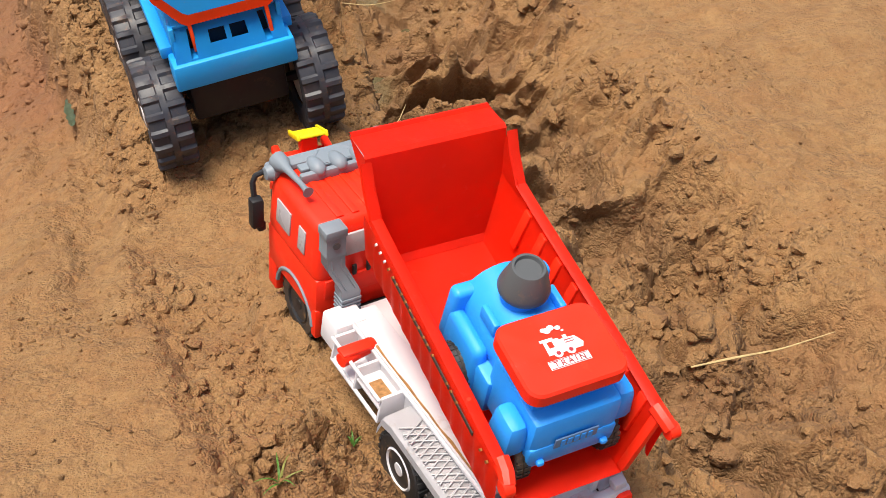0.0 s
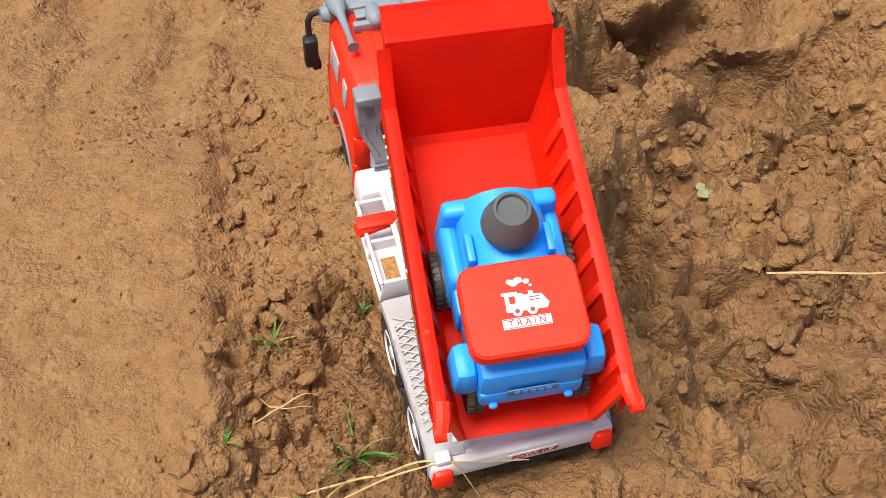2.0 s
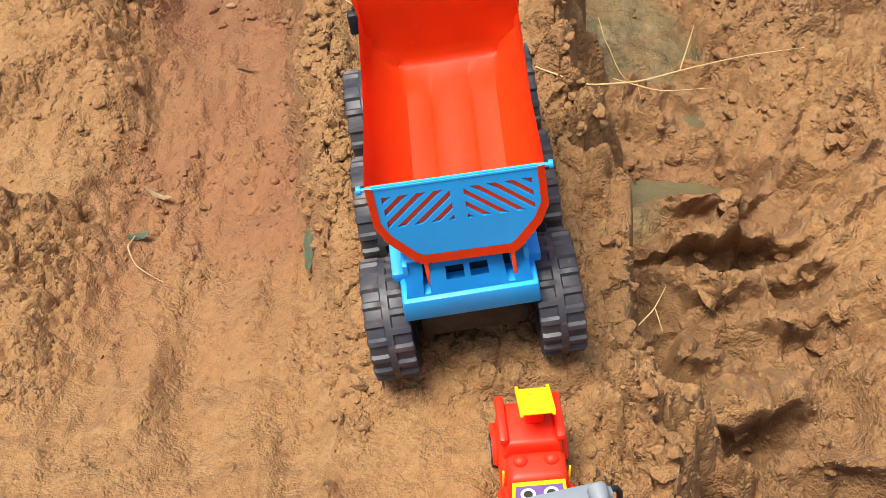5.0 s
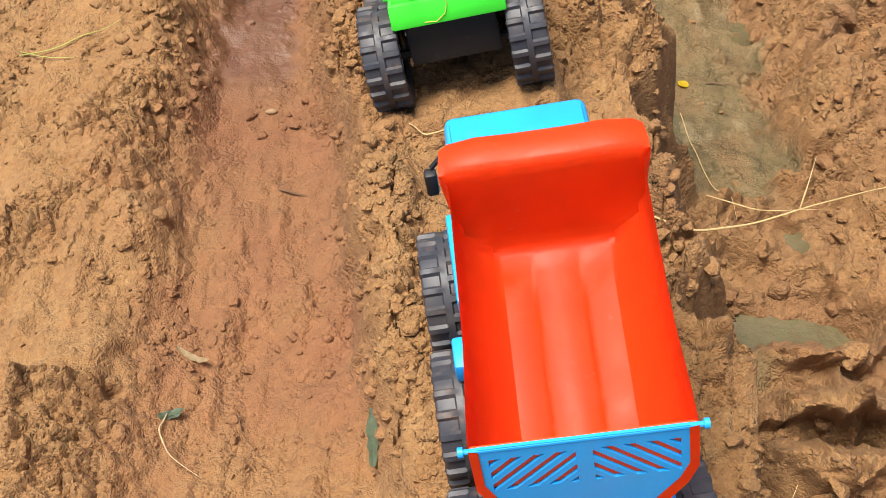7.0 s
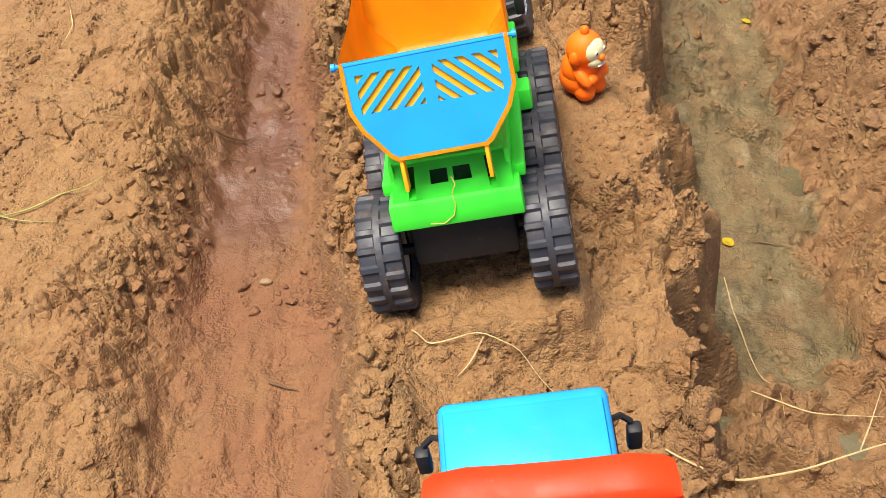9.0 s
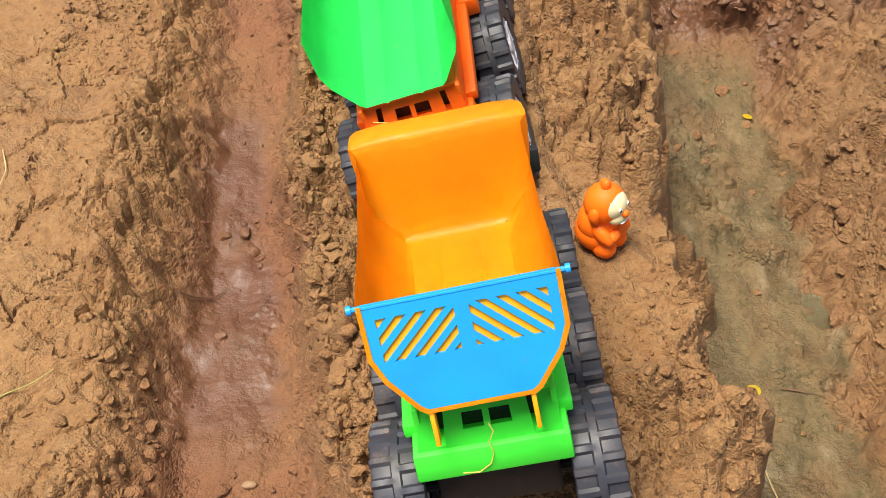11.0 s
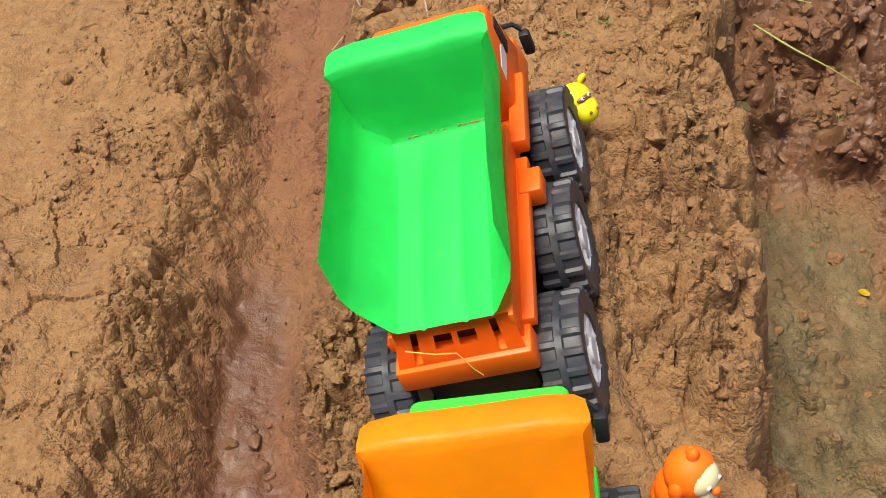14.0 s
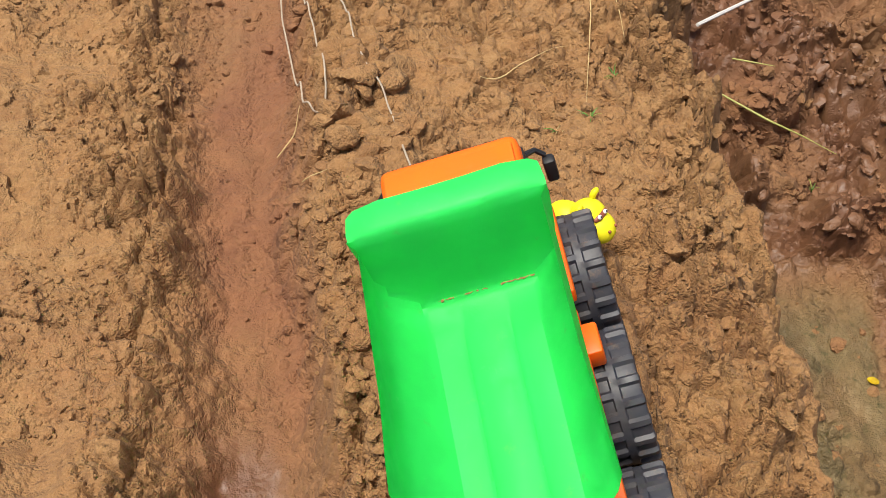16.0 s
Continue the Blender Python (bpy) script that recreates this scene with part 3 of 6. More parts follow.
def tyre_mesh():
    """One skin: a middle rail and cross bars stand proud, so that square pockets lie between them."""
    bm = bmesh.new()
    R, w, n, sub = WHEEL_R, WHEEL_W / 2, 20, 8
    across = [(-0.80, 0.56, 0), (-0.97, 0.60, 0), (-1.02, 0.80, 0), (-1.03, 0.86, 1), (-0.98, 0.925, 1), (-0.88, 0.945, 1), (-0.22, 0.945, 1), (-0.15, 0.985, 0), (0.15, 0.985, 0), (0.22, 0.945, 1), (0.88, 0.945, 1), (0.98, 0.925, 1), (1.03, 0.86, 1), (1.02, 0.80, 0), (0.97, 0.60, 0), (0.80, 0.56, 0)]
    rings = []
    for k in range(n * sub):
        a = 2 * math.pi * k / (n * sub)
        ring = []
        for i, (x, r, open_) in enumerate(across):
            step = (k + (sub // 2 if x > 0 else 0)) % sub
            bar = (0.0, 0.055, 0.055, 0.055, 0.0, 0.0, 0.0, 0.0)[step] * open_
            out = 1.0 + (0.03 if bar and abs(x) > 0.95 else 0)
            ring.append(bm.verts.new((x * w * out, (r + bar) * R * math.cos(a), (r + bar) * R * math.sin(a))))
        rings.append(ring)
    for k in range(len(rings)):
        p, q = rings[k], rings[(k + 1) % len(rings)]
        for i in range(len(across) - 1):
            bm.faces.new((p[i], p[i + 1], q[i + 1], q[i]))
    return bm


def rim_mesh():
    bm = bmesh.new()
    R, w = WHEEL_R, WHEEL_W / 2
    lathe(bm, [(R * 0.57, -w * 0.7), (R * 0.57, w * 0.85), (R * 0.50, w * 0.92), (R * 0.46, w * 0.62), (R * 0.22, w * 0.55), (R * 0.20, w * 1.0), (0, w * 1.04)], "X", sides=28)
    for k in range(6):
        a = 2 * math.pi * k / 6
        tube(bm, [(w * 0.72, R * 0.2 * math.cos(a), R * 0.2 * math.sin(a)), (w * 0.80, R * 0.49 * math.cos(a), R * 0.49 * math.sin(a))], R * 0.065, 6)
    return bm


def wheel(parent, x, y, z, out, tyre, rim, tyre_mat, rim_mat, name="wheel"):
    """A wheel part with its rim; out: +1 faces right, -1 left."""
    t = new(name, tyre)
    t.parent = parent
    t.matrix_local = pose(x, y, z, random.uniform(0, 360), 0, 0)
    r = new("rim", rim)
    r.parent = t
    r.matrix_local = pose(0, 0, 0, 0, 0, 180 if out < 0 else 0)
    return t


def mesh_of(bm, mat, name):
    ob = part(name, bm, mat)
    me = ob.data
    bpy.data.objects.remove(ob)
    return me


TYRE, RIM = mesh_of(tyre_mesh(), M_TYRE, "tyre"), mesh_of(rim_mesh(), plastic("rim_plastic", (0.62, 0.60, 0.60), 0.45, 0.6), "rim")
TUB = [(-0.0805, 0.100), (-0.0805, 0.088), (-0.0805, 0.054), (-0.074, 0.036), (-0.052, 0.005), (-0.046, 0.0), (-0.0240, 0.0), (-0.0205, -0.0020), (-0.0170, 0.0), (0.0170, 0.0), (0.0205, -0.0020), (0.0240, 0.0), (0.046, 0.0), (0.052, 0.005), (0.074, 0.036), (0.0805, 0.054), (0.0805, 0.088), (0.0805, 0.100)]


def dumper(m, bed_pose, label, body, bed, gate, border=1.0, back=0.0, group="plastic dumper trucks in a row"):
    """A six-wheeled toy dumper; origin on the ground below the rear bumper, ahead is +y."""
    t = thing("toy_dumper_truck", m, label, "toy truck", group)
    # lower body: bumper sill, side rails, front skirt
    bm = bmesh.new()
    box(bm, (0, 0.016, 0.1295), (0.135, 0.034, 0.031), 0.003, (0.985, 0.95))
    box(bm, (0, 0.20, 0.136), (0.118, 0.34, 0.024), 0.003)
    box(bm, (0, 0.375, 0.128), (0.136, 0.09, 0.050), 0.006, (0.95, 0.9))
    part("body", bm, body, t)
    # raised rear frame with its openings
    xs = [-0.062, -0.045, -0.038, -0.0215, -0.003, 0.003, 0.0215, 0.038, 0.045, 0.062]
    zs = [0.143, 0.147, 0.157, 0.169, 0.174, 0.181]
    bm = bmesh.new()
    grid = [[bm.verts.new((x * (1 - 0.10 * (z - 0.143) / 0.04), 0.004 + 0.024 * (z - 0.143) / 0.04, z)) for x in xs] for z in zs]
    faces = []
    for j in range(len(zs) - 1):
        for i in range(len(xs) - 1):
            slot = i in (1, 7) and j in (1, 2, 3)
            window = i in (3, 5) and j == 2
            if not (slot or window):
                faces.append(bm.faces.new((grid[j][i], grid[j][i + 1], grid[j + 1][i + 1], grid[j + 1][i])))
    bmesh.ops.solidify(bm, geom=faces, thickness=0.003)
    for s in (-1, 1):
        box(bm, (s * 0.0580, 0.135, 0.162), (0.005, 0.235, 0.038), 0.001)
    box(bm, (0, 0.135, 0.1795), (0.112, 0.225, 0.004), 0.001)
    part("rear_frame", bm, body, t)
    # added black block behind the openings, standing in for the shade inside the hollow
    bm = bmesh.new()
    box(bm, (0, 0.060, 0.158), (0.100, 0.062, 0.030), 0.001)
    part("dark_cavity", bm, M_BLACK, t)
    bm = bmesh.new()
    box(bm, (0, 0.195, 0.088), (0.108, 0.36, 0.060), 0.004)
    part("underbody", bm, M_BLACK, t)
    for y in AXLES:
        part("axle", tube(bmesh.new(), [(-TRACK + 0.01, y, WHEEL_R), (TRACK - 0.01, y, WHEEL_R)], 0.006, 8), M_BLACK, t)
    for s in (-1, 1):
        for y in AXLES:
            wheel(t, s * TRACK, y, WHEEL_R, s, TYRE, RIM, None, None)
    # side fenders with a step block
    for s in (-1, 1):
        bm = bmesh.new()
        box(bm, (s * 0.066, 0.130, 0.146), (0.014, 0.20, 0.014), 0.002)
        box(bm, (s * 0.074, 0.196, 0.142), (0.024, 0.032, 0.026), 0.003)
        box(bm, (s * 0.067, 0.29, 0.156), (0.018, 0.10, 0.020), 0.003)
        part("side_fender", bm, body, t)
    # cab
    bm = bmesh.new()
    box(bm, (0, 0.345, 0.201), (0.136, 0.112, 0.112), 0.008, (0.93, 0.76 - back / 0.112), (0, -0.011 - back / 2), seg=3)
    box(bm, (0, 0.331 - back / 2, 0.2575), (0.118, 0.070 - back, 0.006), 0.0025)
    part("cab", bm, body, t)
    for x in (-0.026, 0.026):
        bm = bmesh.new()
        box(bm, (x, 0.3890 - 0.42 * back, 0.212), (0.044, 0.004, 0.056), 0.0015, rot=Matrix.Rotation(radians(12.5 + 560 * back), 3, "X"))
        part("windscreen", bm, M_BLACK, t)
    for s in (-1, 1):
        bm = bmesh.new()
        box(bm, (s * 0.0655, 0.352, 0.212), (0.003, 0.018, 0.040), 0.0015, rot=Matrix.Rotation(radians(-s * 4), 3, "Y"))
        part("side_window", bm, M_BLACK, t)
        bm = bmesh.new()
        tube(bm, [(s * 0.062, 0.376, 0.200), (s * 0.074, 0.382, 0.196), (s * 0.082, 0.380, 0.188)], 0.0028, 6)
        box(bm, (s * 0.084, 0.376, 0.172), (0.012, 0.012, 0.030), 0.003)
        part("wing_mirror", bm, M_BLACK, t)
    # bed, which sits loose on its hinge
    z0, lip = 0.187, 0.010 if gate is not None else 0.019
    t_bed = m.inverted() @ bed_pose
    bm = bmesh.new()
    rows = []
    for k in range(8):
        f = k / 7
        row = []
        for x, z in TUB:
            y = lip + 0.024 * z / 0.1 + f * (0.215 - lip - 0.024 * z / 0.1)
            row.append((x * (1 - 0.045 * smooth(0.0, 0.5, f) * z / 0.1), y, z0 + z + 0.008 * f * (1 - z / 0.2)))
        rows.append(row)
    # the floor sweeps up into the headboard, which folds ahead as a canopy lip
    for y, zb in ((0.2340, 0.0085), (0.2400, 0.0105), (0.2435, 0.0155), (0.2462, 0.0280), (0.2495, 0.0450), (0.2520, 0.0620), (0.2545, 0.0800), (0.2570, 0.0980)):
        rows.append([(x * (1 + (-0.045 * (1 - smooth(0.04, 0.1, zb)) + 0.04 * smooth(0.03, 0.1, zb)) * max(z, zb) / 0.1), y - 0.003 * (1 - (x / 0.08) ** 2) * (zb / 0.1), z0 + max(z + 0.004, zb) + (0.008 * zb / 0.1 if z > 0.09 else 0)) for x, z in TUB])
    for y, zb in ((0.2590, 0.1080), (0.2615, 0.1120), (0.2660, 0.1140), (0.2860, 0.1150), (0.2900, 0.1130)):
        pull = max(0.0, (y - 0.2660) / 0.024)
        rows.append([(x * (1.04 - 0.035 * pull**2), y - 0.003 * (1 - (x / 0.08) ** 2) - 0.006 * pull * smooth(0.066, 0.0805, abs(x)), z0 + zb - 0.005 * smooth(0.070, 0.0805, abs(x)) * (zb > 0.109)) for x, z in TUB])
    sheet(bm, rows, 0.0028)
    part("bed", bm, bed, t).matrix_local = t_bed
    for x in (-0.0415, 0.0415) if gate is not None else ():
        bm = bmesh.new()
        box(bm, (x, 0.010, 0.172 if gate is not None else 0.182), (0.004, 0.016, 0.036 if gate is not None else 0.014), 0.001, rot=Matrix.Rotation(radians(-14), 3, "X"))
        part("hinge_arm", bm, bed, t).matrix_local = t_bed
    if gate is not None:
        tailgate(t, gate, bed, z0, t_bed, border)
    return t


def tailgate(t, mat, bed_mat, z0, t_bed, border):
    """The blue gate with slanting slots, in the tub's end frame."""
    lean = Matrix.Translation((0, 0.0085, z0)) @ Matrix.Rotation(radians(-15), 4, "X")
    scale = 1.0 / math.cos(radians(15))
    outline = [(x, z * scale) for x, z in ((-0.0805, 0.098), (-0.0805, 0.052), (-0.072, 0.032), (-0.050, 0.004), (-0.044, 0.0), (0.044, 0.0), (0.050, 0.004), (0.072, 0.032), (0.0805, 0.052), (0.0805, 0.098))]
    g = bmesh.new()
    inner = [(x * (1 - 0.045 * border), 0.0035 * border**2 + z * (1 - 0.035 * border**2)) for x, z in outline]
    # the plate with holes: strips between slot edges, cut by a knife grid
    vs = [g.verts.new((x, 0, z)) for x, z in inner]
    g.faces.new(vs)
    lo, hi = 0.050, 0.088
    planes = [((0, 0, lo), (0, 0, 1)), ((0, 0, hi), (0, 0, 1))]
    for s in (-1, 1):
        d = Vector((s * 0.040, 0, -(hi - lo))).normalized()
        nrm = Vector((-d.z, 0, d.x))
        for k in range(7):
            for e in (0, 0.0086):
                planes.append(((s * (-0.036 + 0.0158 * k + e), 0, hi), tuple(nrm)))
        planes.append(((s * 0.006, 0, 0), (1, 0, 0)))
        planes.append(((s * 0.068, 0, 0), (1, 0, 0)))
    for co, no in planes:
        bmesh.ops.bisect_plane(g, geom=g.verts[:] + g.edges[:] + g.faces[:], plane_co=co, plane_no=no)
    holes = []
    for f in g.faces:
        c = f.calc_center_median()
        if not (lo < c.z < hi and 0.006 < abs(c.x) < 0.068):
            continue
        s = 1 if c.x > 0 else -1
        u = abs(c.x) - 0.040 * (hi - c.z) / (hi - lo)
        if ((u + 0.036) % 0.0158) < 0.0086:
            holes.append(f)
    bmesh.ops.delete(g, geom=holes, context="FACES")
    bmesh.ops.dissolve_limit(g, angle_limit=0.01, verts=g.verts[:], edges=g.edges[:])
    bmesh.ops.solidify(g, geom=g.faces[:], thickness=0.0026)
    for v in g.verts:
        v.co = lean @ (v.co + Vector((0, -0.0035, 0)))
    gate_ob = part("tailgate", g, mat, t, "blue tailgate with slanting slots")
    gate_ob.matrix_local = t_bed
    # a top bar with pins
    bm = bmesh.new()
    a, b = lean @ Vector((-0.086, -0.002, 0.099)), lean @ Vector((0.086, -0.002, 0.099))
    tube(bm, [a, b], 0.0022, 8)
    for p in (a, b):
        lathe(bm, [(0, -0.002), (0.004, -0.002), (0.004, 0.002), (0, 0.002)], "X", p, 10)
    part("pivot_bar", bm, mat, gate_ob)
    # bed-coloured end frame, and the board behind the slots
    bm = bmesh.new()
    n = len(outline)
    front = [bm.verts.new(lean @ Vector((x, -0.0045, z))) for x, z in outline]
    inn = [bm.verts.new(lean @ Vector((x * (1 - 0.050 * border), -0.0045, 0.004 * border**2 + z * (1 - 0.045 * border**2)))) for x, z in outline]
    faces = [bm.faces.new((front[i], front[i + 1], inn[i + 1], inn[i])) for i in range(n - 1)]
    bmesh.ops.solidify(bm, geom=faces, thickness=0.007)
    part("end_frame", bm, bed_mat, t).matrix_local = t_bed
    bm = bmesh.new()
    plate(bm, [(x * 0.985, z * 0.985) for x, z in outline], 0.002, lean @ Matrix.Translation((0, -0.0006, 0)))
    part("end_board", bm, bed_mat, t).matrix_local = t_bed


dumper(P_DUMP_B, P_BED_B, "blue toy dumper with red bed and slotted blue tailgate", M_BLUE, M_RED_B, M_BLUE, 1.7)
dumper(P_DUMP_C, P_BED_C, "green toy dumper with orange bed and slotted blue tailgate", M_GREEN, M_ORANGE, M_GATE, 1.0, 0.034)
orange_dumper = dumper(P_DUMP_D, P_BED_D, "orange toy dumper with green bed and no tailgate", M_ORANGE_D, M_GREEN_D, None, 1.0, 0.020)


# ---- red tipper truck with a white chassis ----
def words(name, text, size, m, mat, parent, thick=0.0003):
    """Raised lettering in the built-in font, as a mesh."""
    cu = bpy.data.curves.new(name, "FONT")
    cu.body, cu.size, cu.extrude, cu.align_x, cu.align_y = text, size, thick, "CENTER", "CENTER"
    tmp = new(name, cu)
    me = bpy.data.meshes.new_from_object(tmp.evaluated_get(bpy.context.evaluated_depsgraph_get()))
    bpy.data.objects.remove(tmp)
    me.name = name
    me.materials.clear()
    me.materials.append(mat)
    ob = new(name, me)
    ob.parent = parent
    ob.matrix_local = m
    return ob


def small_tyre(r, w):
    bm = bmesh.new()
    lathe(bm, [(r * 0.60, -w * 0.45), (r * 0.64, -w * 0.5), (r * 0.92, -w * 0.5), (r, -w * 0.36), (r, -w * 0.05), (r * 0.97, 0), (r, w * 0.05), (r, w * 0.36), (r * 0.92, w * 0.5), (r * 0.64, w * 0.5), (r * 0.60, w * 0.45)], "X", sides=32)
    for k in range(26):
        a = 2 * math.pi * k / 26
        for s in (-1, 1):
            box(bm, (s * w * 0.27, 0, 0), (w * 0.40, r * 0.13, r * 0.07), 0)
            for v in bm.verts[-8:]:
                v.co = Matrix.Rotation(a, 3, "X") @ (v.co + Vector((0, 0, r * 1.0)))
    return bm


def small_rim(r, w):
    bm = bmesh.new()
    lathe(bm, [(r * 0.61, -w * 0.4), (r * 0.61, w * 0.46), (r * 0.56, w * 0.52), (r * 0.50, w * 0.42), (r * 0.22, w * 0.36), (r * 0.18, w * 0.48), (0, w * 0.50)], "X", sides=24)
    return bm


M_STICKER = plain("white_sticker", (0.72, 0.70, 0.70), 0.5, 0.06)
M_REDINK = plain("dark_red_ink", (0.34, 0.02, 0.03), 0.5, 0.06)
M_BLACKINK = plain("black_ink", (0.03, 0.025, 0.02), 0.5, 0.05)
M_RUST = plain("dried_mud_stain", (0.40, 0.20, 0.07), 0.9, 0.25, 300)


def tipper(m, bed_pose):
    t = thing("toy_tipper_truck", m, "red toy tipper truck with white chassis and grey fittings", "toy truck")
    # white deck and rails
    bm = bmesh.new()
    box(bm, (0, 0.130, 0.052), (0.088, 0.27, 0.012), 0.002)
    for s in (-1, 1):
        box(bm, (s * 0.041, 0.130, 0.064), (0.006, 0.26, 0.014), 0.001)
    box(bm, (0, 0.012, 0.058), (0.10, 0.016, 0.016), 0.002)
    for s in (-1, 1):
        box(bm, (s * 0.032, 0.134, 0.0735), (0.030, 0.222, 0.004), 0.0012)
        box(bm, (s * 0.0440, 0.134, 0.0765), (0.0018, 0.222, 0.003), 0.0006)
    part("chassis", bm, M_WHITE, t)
    for s in (-1, 1):
        bm = tube(bmesh.new(), [(s * (0.0415 + 0.0006 * math.sin(9 * k)), 0.045 + 0.017 * k, 0.0757) for k in range(10)], [0.0007 + 0.0010 * abs(math.sin(2.3 * k)) for k in range(10)], 6, True, 0.5)
        part("mud_streak", bm, M_RUST, t)
    bm = bmesh.new()
    box(bm, (0, 0.17, 0.036), (0.060, 0.33, 0.022), 0.002)
    box(bm, (0.012, 0.004, 0.034), (0.080, 0.03, 0.016), 0.004)
    for y in (0.036, 0.106, 0.318):
        tube(bm, [(-0.055, y, 0.031), (0.055, y, 0.031)], 0.004, 8)
    part("underframe", bm, M_BLACK, t)
    tyre = mesh_of(small_tyre(0.0315, 0.020), M_TYRE_SMALL, "small_tyre")
    rim = mesh_of(small_rim(0.0315, 0.020), M_WHITE, "small_rim")
    dark_rim = mesh_of(small_rim(0.0315, 0.020), M_BLACK, "dark_rim")
    for y, hub in ((0.036, rim), (0.106, rim), (0.318, dark_rim)):
        for s in (-1, 1):
            wheel(t, s * (0.0605 if y < 0.2 else 0.0455), y, 0.0315, s, tyre, hub, None, None)
    # rear mudguards with a chequered tread
    for s in (-1, 1):
        bm = bmesh.new()
        rows = []
        for y, z in ((-0.006, 0.044), (-0.003, 0.060), (0.010, 0.066), (0.120, 0.070), (0.134, 0.066), (0.141, 0.050)):
            rows.append([(s * x, y, z - dz) for x, dz in ((0.043, 0), (0.050, 0), (0.068, 0.001), (0.0705, 0.003), (0.071, 0.010))])
        sheet(bm, rows, 0.0022)
        guard = part("mudguard", bm, M_WHITE, t)
        bm = bmesh.new()
        for k in range(13):
            for d in (-1, 1):
                y = 0.022 + 0.0072 * k
                z = 0.0664 + 0.004 * (y - 0.01) / 0.11
                tube(bm, [(s * 0.0455, y - d * 0.0055, z + 0.0014), (s * 0.0565, y, z + 0.0014), (s * 0.0670, y + d * 0.0055, z + 0.0008)], 0.0007, 5)
        part("tread_plate", bm, M_GREYWHITE, guard)
    # rear bumper with lamps and a sticker
    bm = bmesh.new()
    box(bm, (0, -0.006, 0.050), (0.142, 0.012, 0.018), 0.003, (0.98, 0.8))
    for s in (-1, 1):
        box(bm, (s * 0.060, -0.004, 0.061), (0.012, 0.010, 0.008), 0.002)
    bumper = part("rear_bumper", bm, M_WHITE, t)
    for s in (-1, 1):
        bm = bmesh.new()
        box(bm, (s * 0.0615, -0.0125, 0.047), (0.017, 0.010, 0.019), 0.003, (0.8, 0.8), (0, 0.001))
        part("rear_lamp", bm, M_RED, bumper, "red rear lamp block")
    bm = bmesh.new()
    box(bm, (0.006, -0.0125, 0.052), (0.038, 0.0008, 0.009), 0)
    sticker = part("sticker", bm, M_STICKER, bumper)
    words("lettering", "POWER", 0.0085, pose(0.005, -0.0131, 0.052, 90, 0, 0), M_REDINK, bumper)
    bm = bmesh.new()
    for dx in (0.0, 0.002):
        box(bm, (0.0225 + dx, -0.0131, 0.0525), (0.0009, 0.0006, 0.006), 0, rot=Matrix.Rotation(radians(30), 3, "Y"))
    part("dash_marks", bm, M_REDINK, bumper)
    # crate, tank and steps between cab and mudguards
    for s in (-1, 1):
        bm = bmesh.new()
        box(bm, (s * 0.047, 0.243, 0.062), (0.034, 0.030, 0.030), 0.003, (0.9, 0.9))
        crate = part("side_crate", bm, M_WHITE, t)
        for y in (0.146, 0.186, 0.226):
            part("crate_wall", box(bmesh.new(), (s * 0.0495, y, 0.060), (0.039, 0.003, 0.026), 0.0008, (1, 1), (-s * 0.004, 0)), M_WHITE, crate)
        for z in (0.048, 0.072):
            part("crate_rail", box(bmesh.new(), (s * 0.0675, 0.186, z), (0.003, 0.083, 0.003), 0.0008), M_WHITE, crate)
        for y, z in ((0.166, 0.060), (0.206, 0.050)):
            part("crate_floor", box(bmesh.new(), (s * 0.0485, y, z), (0.036, 0.038, 0.003), 0.0008), M_WHITE, crate)
        bm = bmesh.new()
        tube(bm, [(s * 0.040, 0.205, 0.072), (s * 0.074, 0.199, 0.072)], 0.0062, 10)
        box(bm, (s * 0.058, 0.202, 0.077), (0.030, 0.012, 0.004), 0.001)
        part("red_tank", bm, M_RED, t)
        bm = bmesh.new()
        box(bm, (s * 0.055, 0.164, 0.0618), (0.012, 0.022, 0.0006), 0)
        part("mud_stain", bm, M_RUST, t)
    # cab
    bm = bmesh.new()
    box(bm, (0, 0.326, 0.068), (0.118, 0.100, 0.046), 0.006)
    for s in (-1, 1):
        box(bm, (s * 0.0540, 0.281, 0.040), (0.010, 0.010, 0.034), 0.003)
        box(bm, (s * 0.0540, 0.366, 0.036), (0.010, 0.018, 0.036), 0.003)
    box(bm, (0, 0.326, 0.115), (0.118, 0.100, 0.060), 0.008, (0.93, 0.92), (0, 0.002), seg=3)
    box(bm, (0, 0.2775, 0.078), (0.10, 0.005, 0.02), 0.001)
    cab = part("cab", bm, M_RED, t)
    for k in range(5):
        part("roof_rib", box(bmesh.new(), (-0.030 + 0.015 * k, 0.318, 0.1452), (0.007, 0.060, 0.0022), 0.0008), M_RED, cab)
    bm = bmesh.new()
    box(bm, (0.0, 0.2772, 0.122), (0.062, 0.003, 0.022), 0.001, rot=Matrix.Rotation(radians(-4), 3, "X"))
    part("rear_window", bm, M_SHADEGLASS, cab)
    for k in range(3):
        bm = bmesh.new()
        box(bm, (-0.022 + 0.014 * k, 0.2745, 0.094), (0.004, 0.003, 0.011), 0.001)
        part("vent", bm, M_BLACK, cab)
    bm = bmesh.new()
    box(bm, (0, 0.3745, 0.118), (0.098, 0.004, 0.040), 0.002, rot=Matrix.Rotation(radians(5), 3, "X"))
    part("windscreen", bm, M_SHADEGLASS, cab)
